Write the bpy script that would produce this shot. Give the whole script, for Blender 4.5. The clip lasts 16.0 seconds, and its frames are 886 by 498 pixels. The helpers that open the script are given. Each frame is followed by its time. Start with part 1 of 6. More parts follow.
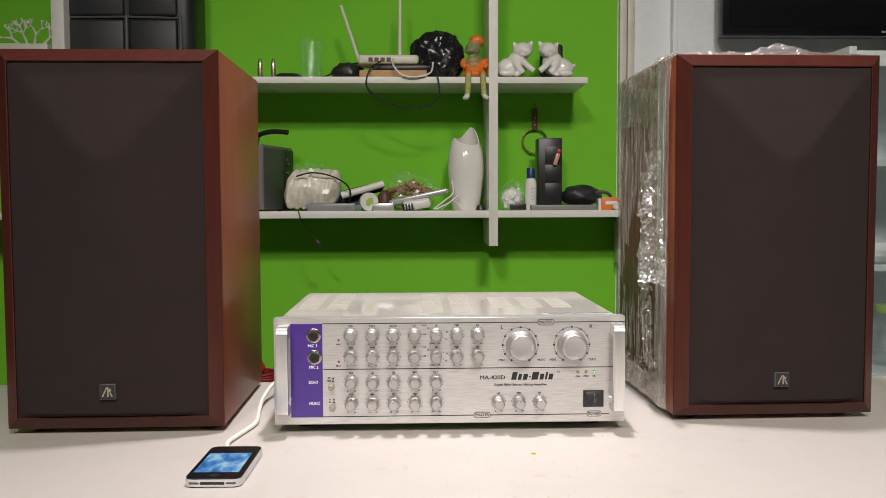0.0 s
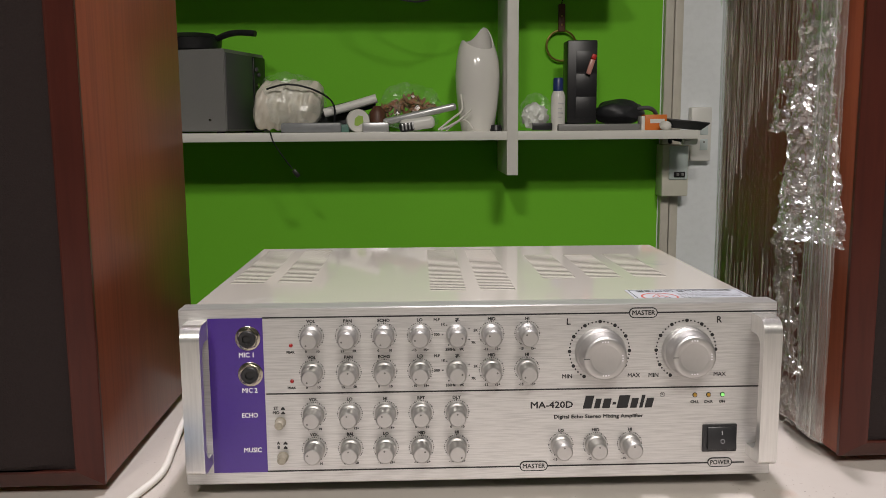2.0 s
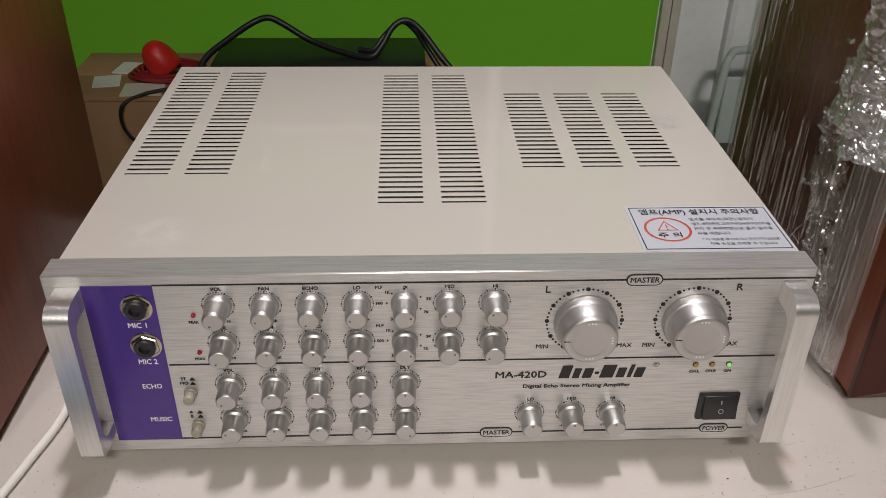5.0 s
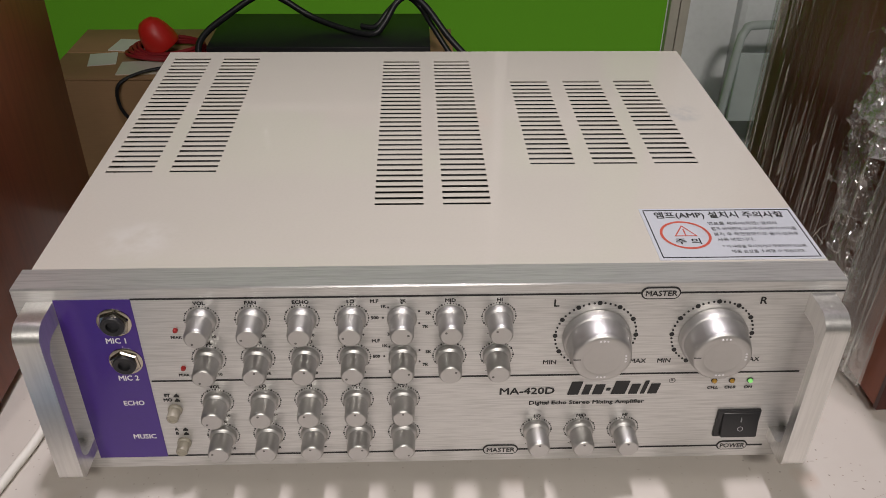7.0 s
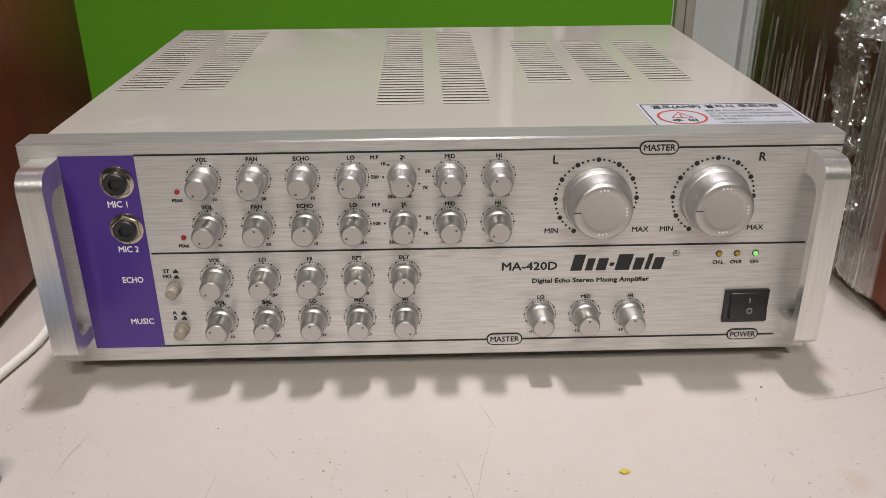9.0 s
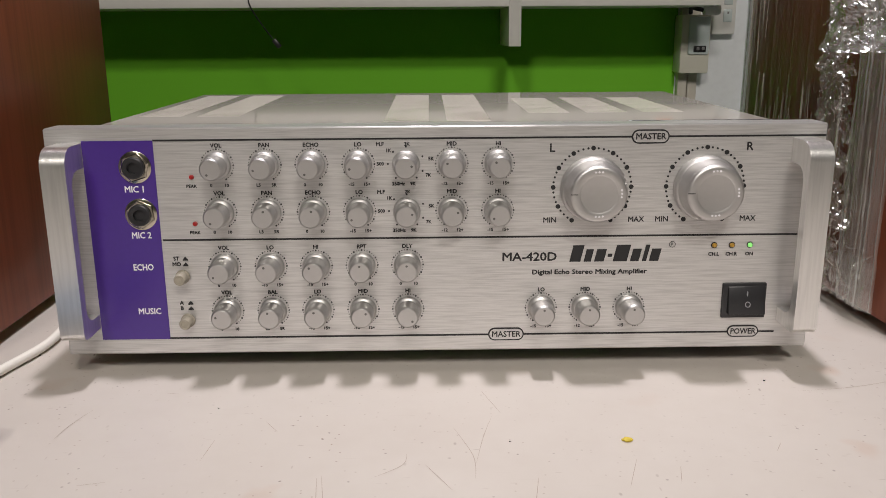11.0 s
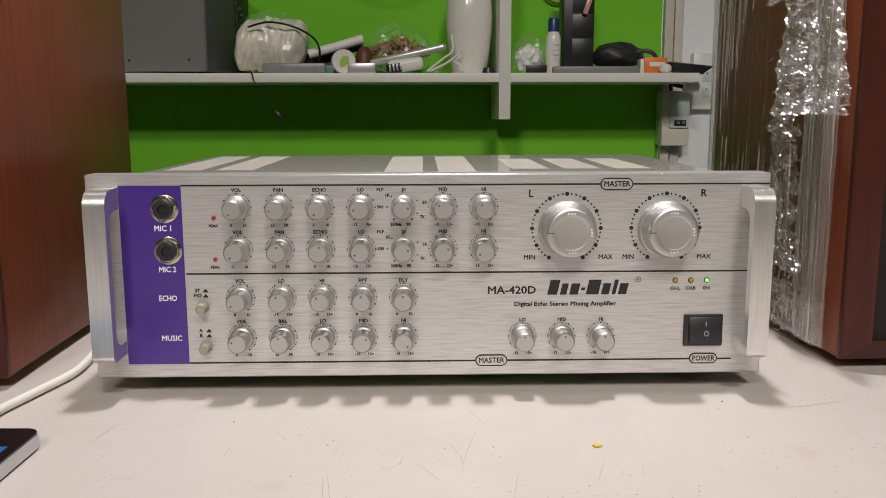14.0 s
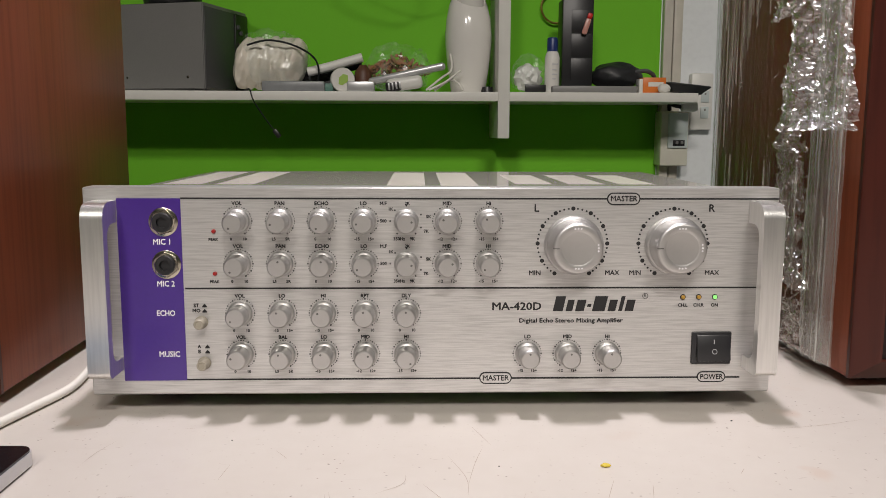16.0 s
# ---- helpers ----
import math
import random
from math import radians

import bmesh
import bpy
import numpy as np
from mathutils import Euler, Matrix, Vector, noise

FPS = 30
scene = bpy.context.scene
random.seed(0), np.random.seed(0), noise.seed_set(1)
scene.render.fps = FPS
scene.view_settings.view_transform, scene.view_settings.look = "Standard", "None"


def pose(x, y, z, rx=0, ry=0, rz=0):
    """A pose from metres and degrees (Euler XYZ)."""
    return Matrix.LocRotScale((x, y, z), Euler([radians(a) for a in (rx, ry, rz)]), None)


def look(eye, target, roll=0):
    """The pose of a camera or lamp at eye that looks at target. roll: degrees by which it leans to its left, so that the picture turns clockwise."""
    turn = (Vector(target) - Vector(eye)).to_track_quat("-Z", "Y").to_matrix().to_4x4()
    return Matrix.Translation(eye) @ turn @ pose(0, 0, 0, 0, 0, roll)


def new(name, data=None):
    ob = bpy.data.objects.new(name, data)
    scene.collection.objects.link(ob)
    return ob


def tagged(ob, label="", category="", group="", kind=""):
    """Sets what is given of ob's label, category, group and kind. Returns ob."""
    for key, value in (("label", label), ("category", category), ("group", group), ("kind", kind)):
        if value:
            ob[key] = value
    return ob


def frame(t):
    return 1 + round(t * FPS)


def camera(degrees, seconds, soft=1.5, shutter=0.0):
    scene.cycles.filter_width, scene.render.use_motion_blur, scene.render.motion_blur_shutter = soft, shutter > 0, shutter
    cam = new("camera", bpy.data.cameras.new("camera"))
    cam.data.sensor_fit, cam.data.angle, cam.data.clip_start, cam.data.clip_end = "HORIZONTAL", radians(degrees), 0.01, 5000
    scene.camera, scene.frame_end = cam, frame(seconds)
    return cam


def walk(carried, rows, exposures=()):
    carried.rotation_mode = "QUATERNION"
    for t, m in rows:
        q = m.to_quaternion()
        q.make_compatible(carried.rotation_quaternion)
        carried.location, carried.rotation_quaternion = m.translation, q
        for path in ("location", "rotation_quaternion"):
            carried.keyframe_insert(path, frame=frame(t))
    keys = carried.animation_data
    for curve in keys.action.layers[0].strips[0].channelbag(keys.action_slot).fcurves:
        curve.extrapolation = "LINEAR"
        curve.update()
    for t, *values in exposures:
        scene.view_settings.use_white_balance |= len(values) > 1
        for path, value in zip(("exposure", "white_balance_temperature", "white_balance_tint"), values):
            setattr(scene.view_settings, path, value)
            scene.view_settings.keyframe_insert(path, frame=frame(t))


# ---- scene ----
cam = camera(55.3, 16.0, 0.6)
PATH = [
    (0, (-0.035, -1.057, 0.293), (0.026, 0.939, 0.18), -0.2),
    (0.5, (-0.015, -1.007, 0.283), (0.041, 0.989, 0.168), -0.3),
    (1, (-0.02, -0.905, 0.263), (0.027, 1.091, 0.147), -0.3),
    (1.5, (-0.036, -0.739, 0.256), (0.011, 1.256, 0.119), -0.4),
    (2, (-0.041, -0.61, 0.278), (0.022, 1.368, -0.009), -0.4),
    (2.5, (-0.027, -0.551, 0.32), (0.046, 1.407, -0.082), -0.2),
    (3, (-0.016, -0.504, 0.357), (0.05, 1.416, -0.197), -0.1),
    (3.5, (0.003, -0.47, 0.397), (0.056, 1.394, -0.326), 0.1),
    (4, (-0.014, -0.449, 0.41), (0.077, 1.314, -0.53), 0.9),
    (6.5, (-0.003, -0.353, 0.413), (0.067, 1.315, -0.688), 0.7),
    (7, (-0.005, -0.359, 0.411), (0.063, 1.3, -0.704), 0.7),
    (7.5, (-0.008, -0.373, 0.398), (0.056, 1.29, -0.712), 0.6),
    (8, (-0.008, -0.39, 0.351), (0.045, 1.293, -0.727), 0.1),
    (8.5, (-0.007, -0.413, 0.313), (0.045, 1.322, -0.681), -0.2),
    (9, (-0.001, -0.433, 0.284), (0.045, 1.379, -0.562), -0.4),
    (11.5, (0.003, -0.488, 0.194), (0.03, 1.457, -0.271), -0.3),
    (12, (0.005, -0.5, 0.198), (0.034, 1.452, -0.237), -0.1),
    (12.5, (0.004, -0.518, 0.199), (0.035, 1.44, -0.207), 0.1),
    (13, (0.003, -0.534, 0.191), (0.04, 1.431, -0.182), 0.1),
    (13.5, (0.003, -0.543, 0.188), (0.046, 1.427, -0.158), 0.0),
    (14, (0.001, -0.546, 0.188), (0.048, 1.427, -0.138), -0.1),
    (14.5, (0.002, -0.547, 0.185), (0.048, 1.428, -0.124), -0.1),
    (15, (0.004, -0.545, 0.184), (0.053, 1.432, -0.113), -0.2),
    (15.5, (-0.002, -0.539, 0.182), (0.05, 1.44, -0.103), 0.1),
    (16, (-0.004, -0.537, 0.183), (0.053, 1.443, -0.095), 0.2),
]
EXPOSURES = [(0, 0.20), (1, 0.13), (2, -0.30), (3, -0.34), (4, -0.68), (6.5, -0.72), (7.5, -0.73), (8.5, -0.57), (9, -0.51), (11.5, -0.36), (13.5, -0.25), (16, -0.19)]
walk(cam, [(t, look(eye, target, roll)) for t, eye, target, roll in PATH], EXPOSURES)

# ---------------------------------------------------------------- world and light
world = bpy.data.worlds.new("world")
scene.world = world
world.use_nodes = True
world.node_tree.nodes["Background"].inputs["Color"].default_value = (0.9, 0.95, 1.0, 1)
world.node_tree.nodes["Background"].inputs["Strength"].default_value = 0.01


def ceiling_lamp(m, sx, sy, power, colour, spread=180):
    lamp = bpy.data.lights.new("tube_light", "AREA")
    lamp.shape, lamp.size, lamp.size_y = "RECTANGLE", sx, sy
    lamp.energy, lamp.color, lamp.spread = power, colour, radians(spread)
    ob = new("tube_light", lamp)
    ob.matrix_basis = m
    return ob


# compact lamps high in the room before the table, a louvred one over it
ceiling_lamp(pose(0.42, -2.3, 2.40, 48), 0.50, 0.24, 13.5, (1.0, 0.93, 0.865), 80)
ceiling_lamp(pose(-0.75, -2.8, 2.30, 52, 0, -12), 0.40, 0.20, 9.3, (1.0, 0.93, 0.865), 80)
ceiling_lamp(pose(0.06, 0.11, 2.0), 0.09, 0.14, 4.9, (1.0, 0.925, 0.985), 66)


# ---------------------------------------------------------------- materials
def mat(name, colour, rough=0.5, metal=0.0, grain=0.0, scale=60.0, stretch=(1, 1, 1), bump=0.0, stain=0.0, stain_scale=4.0,
        dark=None, coat=0.0, coat_rough=0.12, spec=0.5, rough_var=0.0):
    """Principled surface with grain and stain noise in object space, fine bump."""
    m = bpy.data.materials.new(name)
    m.use_nodes = True
    nt = m.node_tree
    b = nt.nodes["Principled BSDF"]
    b.inputs["Roughness"].default_value = rough
    b.inputs["Metallic"].default_value = metal
    b.inputs["Specular IOR Level"].default_value = spec
    b.inputs["Coat Weight"].default_value = coat
    b.inputs["Coat Roughness"].default_value = coat_rough
    b.inputs["Base Color"].default_value = (*colour, 1)
    if not (grain or bump or stain):
        return m
    tc = nt.nodes.new("ShaderNodeTexCoord")
    mp = nt.nodes.new("ShaderNodeMapping")
    mp.inputs["Scale"].default_value = stretch
    nt.links.new(tc.outputs["Object"], mp.inputs["Vector"])
    n1 = nt.nodes.new("ShaderNodeTexNoise")
    n1.inputs["Scale"].default_value = scale
    n1.inputs["Detail"].default_value = 5
    nt.links.new(mp.outputs["Vector"], n1.inputs["Vector"])
    n2 = nt.nodes.new("ShaderNodeTexNoise")
    n2.inputs["Scale"].default_value = stain_scale
    n2.inputs["Detail"].default_value = 4
    nt.links.new(tc.outputs["Object"], n2.inputs["Vector"])
    dk = dark or tuple(c * 0.55 for c in colour)
    mix1 = nt.nodes.new("ShaderNodeMix")
    mix1.data_type = "RGBA"
    mix1.inputs["A"].default_value = (*colour, 1)
    mix1.inputs["B"].default_value = (*dk, 1)
    r1 = nt.nodes.new("ShaderNodeMapRange")
    r1.inputs["From Min"].default_value, r1.inputs["From Max"].default_value = 0.42, 0.72
    r1.inputs["To Max"].default_value = grain
    nt.links.new(n1.outputs["Fac"], r1.inputs["Value"])
    nt.links.new(r1.outputs["Result"], mix1.inputs["Factor"])
    mix2 = nt.nodes.new("ShaderNodeMix")
    mix2.data_type = "RGBA"
    mix2.inputs["B"].default_value = (*dk, 1)
    r2 = nt.nodes.new("ShaderNodeMapRange")
    r2.inputs["From Min"].default_value, r2.inputs["From Max"].default_value = 0.45, 0.75
    r2.inputs["To Max"].default_value = stain
    nt.links.new(n2.outputs["Fac"], r2.inputs["Value"])
    nt.links.new(mix1.outputs["Result"], mix2.inputs["A"])
    nt.links.new(r2.outputs["Result"], mix2.inputs["Factor"])
    nt.links.new(mix2.outputs["Result"], b.inputs["Base Color"])
    if bump:
        bp = nt.nodes.new("ShaderNodeBump")
        bp.inputs["Strength"].default_value = bump
        bp.inputs["Distance"].default_value = 0.002
        nt.links.new(n1.outputs["Fac"], bp.inputs["Height"])
        nt.links.new(bp.outputs["Normal"], b.inputs["Normal"])
    if rough_var:
        r3 = nt.nodes.new("ShaderNodeMapRange")
        r3.inputs["To Min"].default_value, r3.inputs["To Max"].default_value = rough - rough_var, rough + rough_var
        nt.links.new(n2.outputs["Fac"], r3.inputs["Value"])
        nt.links.new(r3.outputs["Result"], b.inputs["Roughness"])
    return m


def glow(name, colour, strength, base=(0.1, 0.1, 0.1)):
    m = mat(name, base, 0.3)
    b = m.node_tree.nodes["Principled BSDF"]
    b.inputs["Emission Color"].default_value = (*colour, 1)
    b.inputs["Emission Strength"].default_value = strength
    return m


def film_mat(name, tint, milk, scale=90.0, stretch=(1, 1, 1), bump=0.6, rough=0.14, gloss=0.10, low=0.2, rim=0.45, clear=1.0):
    """Thin clear plastic film: see-through, milky in patches by milk, with a gloss that grows towards the rim."""
    m = bpy.data.materials.new(name)
    m.use_nodes = True
    nt = m.node_tree
    out = nt.nodes["Material Output"]
    nt.nodes.remove(nt.nodes["Principled BSDF"])
    tr = nt.nodes.new("ShaderNodeBsdfTransparent")
    tr.inputs["Color"].default_value = (clear, clear * 1.02, clear * 1.02, 1)
    di = nt.nodes.new("ShaderNodeBsdfDiffuse")
    di.inputs["Color"].default_value = (*tint, 1)
    gl = nt.nodes.new("ShaderNodeBsdfGlossy")
    gl.inputs["Roughness"].default_value = rough
    gl.inputs["Color"].default_value = (0.95, 0.95, 0.95, 1)
    tc, mp = nt.nodes.new("ShaderNodeTexCoord"), nt.nodes.new("ShaderNodeMapping")
    mp.inputs["Scale"].default_value = stretch
    nt.links.new(tc.outputs["Object"], mp.inputs["Vector"])
    n1 = nt.nodes.new("ShaderNodeTexNoise")
    n1.inputs["Scale"].default_value, n1.inputs["Detail"].default_value = scale, 4
    n1.inputs["Distortion"].default_value = 0.6
    nt.links.new(mp.outputs["Vector"], n1.inputs["Vector"])
    r = nt.nodes.new("ShaderNodeMapRange")
    r.inputs["From Min"].default_value, r.inputs["From Max"].default_value = 0.45, 0.70
    r.inputs["To Min"].default_value, r.inputs["To Max"].default_value = milk * low, milk
    nt.links.new(n1.outputs["Fac"], r.inputs["Value"])
    bp = nt.nodes.new("ShaderNodeBump")
    bp.inputs["Strength"].default_value, bp.inputs["Distance"].default_value = bump, 0.004
    nt.links.new(n1.outputs["Fac"], bp.inputs["Height"])
    for q in (di, gl):
        nt.links.new(bp.outputs["Normal"], q.inputs["Normal"])
    lw = nt.nodes.new("ShaderNodeLayerWeight")
    lw.inputs["Blend"].default_value = 0.5
    nt.links.new(bp.outputs["Normal"], lw.inputs["Normal"])
    pw = nt.nodes.new("ShaderNodeMath")
    pw.operation = "POWER"
    pw.inputs[1].default_value = 3.0
    nt.links.new(lw.outputs["Facing"], pw.inputs[0])
    sheen = nt.nodes.new("ShaderNodeMapRange")
    sheen.inputs["To Min"].default_value, sheen.inputs["To Max"].default_value = gloss, min(0.8, gloss + rim)
    nt.links.new(pw.outputs["Value"], sheen.inputs["Value"])
    m1, m2 = nt.nodes.new("ShaderNodeMixShader"), nt.nodes.new("ShaderNodeMixShader")
    nt.links.new(r.outputs["Result"], m1.inputs["Fac"])
    nt.links.new(tr.outputs["BSDF"], m1.inputs[1])
    nt.links.new(di.outputs["BSDF"], m1.inputs[2])
    nt.links.new(sheen.outputs["Result"], m2.inputs["Fac"])
    nt.links.new(m1.outputs["Shader"], m2.inputs[1])
    nt.links.new(gl.outputs["BSDF"], m2.inputs[2])
    nt.links.new(m2.outputs["Shader"], out.inputs["Surface"])
    return m


M_GREEN = mat("green_paint", (0.190, 0.575, 0.033), 0.75, spec=0.2, grain=0.08, scale=300, bump=0.05, stain=0.10, stain_scale=2.2, rough_var=0.08)
M_WHITEWALL = mat("white_wall_paint", (0.86, 0.89, 0.91), 0.6, grain=0.1, scale=90, bump=0.05, stain=0.14, stain_scale=3)
M_SHELF = mat("white_shelf_board", (0.80, 0.79, 0.74), 0.45, grain=0.06, scale=60, stain=0.12, stain_scale=9)
M_CEIL = mat("ceiling_paint", (0.74, 0.74, 0.72), 0.8, grain=0.1, scale=40)
M_FLOOR = mat("floor_vinyl", (0.24, 0.22, 0.19), 0.5, grain=0.3, scale=20, stain=0.3)
M_ROOM = mat("room_wall_paint", (0.56, 0.545, 0.52), 0.7, grain=0.1, scale=30, stain=0.15)
M_LID = mat("beige_enamel", (0.555, 0.522, 0.468), 0.36, spec=0.1, grain=0.05, scale=500, stain=0.06, stain_scale=11, coat=1.0, coat_rough=0.05)
M_LID.node_tree.nodes["Principled BSDF"].inputs["Coat IOR"].default_value = 1.75


def smudge(m, place, reach, colour, amount):
    """A worn grey mark of its own shape on the enamel."""
    nt = m.node_tree
    b = nt.nodes["Principled BSDF"]
    tc = nt.nodes["Texture Coordinate"]
    far = nt.nodes.new("ShaderNodeVectorMath")
    far.operation = "DISTANCE"
    far.inputs[1].default_value = place
    n = nt.nodes.new("ShaderNodeTexNoise")
    n.inputs["Scale"].default_value, n.inputs["Detail"].default_value = 90, 3
    nt.links.new(tc.outputs["Object"], n.inputs["Vector"])
    nt.links.new(tc.outputs["Object"], far.inputs[0])
    near = nt.nodes.new("ShaderNodeMapRange")
    near.inputs["From Min"].default_value, near.inputs["From Max"].default_value = reach, reach * 0.4
    near.inputs["To Max"].default_value = amount
    nt.links.new(far.outputs["Value"], near.inputs["Value"])
    patch = nt.nodes.new("ShaderNodeMapRange")
    patch.inputs["From Min"].default_value, patch.inputs["From Max"].default_value = 0.35, 0.65
    nt.links.new(n.outputs["Fac"], patch.inputs["Value"])
    mul = nt.nodes.new("ShaderNodeMath")
    mul.operation = "MULTIPLY"
    nt.links.new(near.outputs["Result"], mul.inputs[0])
    nt.links.new(patch.outputs["Result"], mul.inputs[1])
    mx = nt.nodes.new("ShaderNodeMix")
    mx.data_type = "RGBA"
    mx.inputs["B"].default_value = (*colour, 1)
    nt.links.new(b.inputs["Base Color"].links[0].from_socket, mx.inputs["A"])
    nt.links.new(mul.outputs["Value"], mx.inputs["Factor"])
    nt.links.new(mx.outputs["Result"], b.inputs["Base Color"])


smudge(M_LID, (0.199, 0.2266, 0.14), 0.018, (0.33, 0.33, 0.36), 0.7)
smudge(M_LID, (-0.165, 0.058, 0.14), 0.026, (0.66, 0.64, 0.61), 0.5)
M_ALU = mat("brushed_aluminium", (0.64, 0.63, 0.618), 0.36, 0.66, grain=0.50, scale=9, stretch=(5, 110, 110), bump=0.10, stain=0.05, stain_scale=20)
M_ALUV = mat("brushed_aluminium_bar", (0.82, 0.81, 0.79), 0.30, 0.9, grain=0.25, scale=9, stretch=(60, 60, 3), bump=0.06, stain=0.05, stain_scale=40)
M_KNOB = mat("satin_aluminium_knob", (0.54, 0.53, 0.52), 0.42, 0.92, grain=0.05, scale=300, stain=0.05, stain_scale=90)
M_PURPLE = mat("violet_enamel", (0.055, 0.018, 0.22), 0.32, grain=0.1, scale=400, stain=0.1, stain_scale=30, coat=0.3)
M_INK = mat("black_ink", (0.012, 0.012, 0.013), 0.5)
M_WINK = mat("white_ink", (0.78, 0.77, 0.80), 0.5)
M_BLACK = mat("black_plastic", (0.018, 0.018, 0.020), 0.38, grain=0.2, scale=200, stain=0.2, stain_scale=20)
M_DARKIN = mat("dark_chassis", (0.02, 0.02, 0.02), 0.7)
M_RUBBER = mat("black_rubber", (0.02, 0.02, 0.02), 0.75)
M_CHROME = mat("nickel_nut", (0.50, 0.46, 0.39), 0.20, 1.0, grain=0.2, scale=200)
M_CREAM = mat("cream_button", (0.34, 0.31, 0.25), 0.4, stain=0.2, stain_scale=300, grain=0.1)
M_REDLED = glow("red_led", (1.0, 0.06, 0.04), 0.01, (0.30, 0.012, 0.012))
M_AMBLED = glow("amber_led", (1.0, 0.62, 0.10), 0.06, (0.36, 0.20, 0.03))
M_GRNLED = glow("green_led", (0.35, 1.0, 0.25), 0.75, (0.15, 0.45, 0.12))
# shade of the knob's hollow pointer dimple, put into a dark grey
M_DIMPLE = mat("dimple_shade_grey", (0.16, 0.155, 0.15), 0.5, 0.5)
M_SWINK = mat("grey_switch_mark", (0.42, 0.42, 0.44), 0.5)
M_PAPER = mat("sticker_paper", (0.49, 0.51, 0.555), 0.4, grain=0.05, scale=200, stain=0.06, stain_scale=60)
M_REDINK = mat("red_ink", (0.50, 0.085, 0.055), 0.5)
M_TABLE = None  # set below


def wood_mat(name, light, dark, rough, scale, stretch):
    """Veneer with long grain and slow colour drift."""
    m = mat(name, light, rough, grain=0.45, scale=scale, stretch=stretch, bump=0.02, stain=0.5, stain_scale=5, dark=dark, coat=0.15, coat_rough=0.16, spec=0.25)
    return m


M_WOOD = wood_mat("red_cherry_veneer", (0.235, 0.060, 0.026), (0.115, 0.026, 0.012), 0.42, 7, (30, 30, 1.2))
M_WOODF = wood_mat("mahogany_frame", (0.062, 0.0145, 0.0095), (0.030, 0.007, 0.0055), 0.36, 9, (20, 20, 2))
M_GREYD = mat("dark_grey_panel", (0.085, 0.085, 0.09), 0.5, grain=0.15, scale=300, stain=0.1)
M_GRILLE = mat("dark_grille_cloth", (0.0255, 0.0185, 0.0178), 0.95, grain=0.5, scale=900, bump=0.4, stain=0.3, stain_scale=14, dark=(0.018, 0.013, 0.013), spec=0.15)


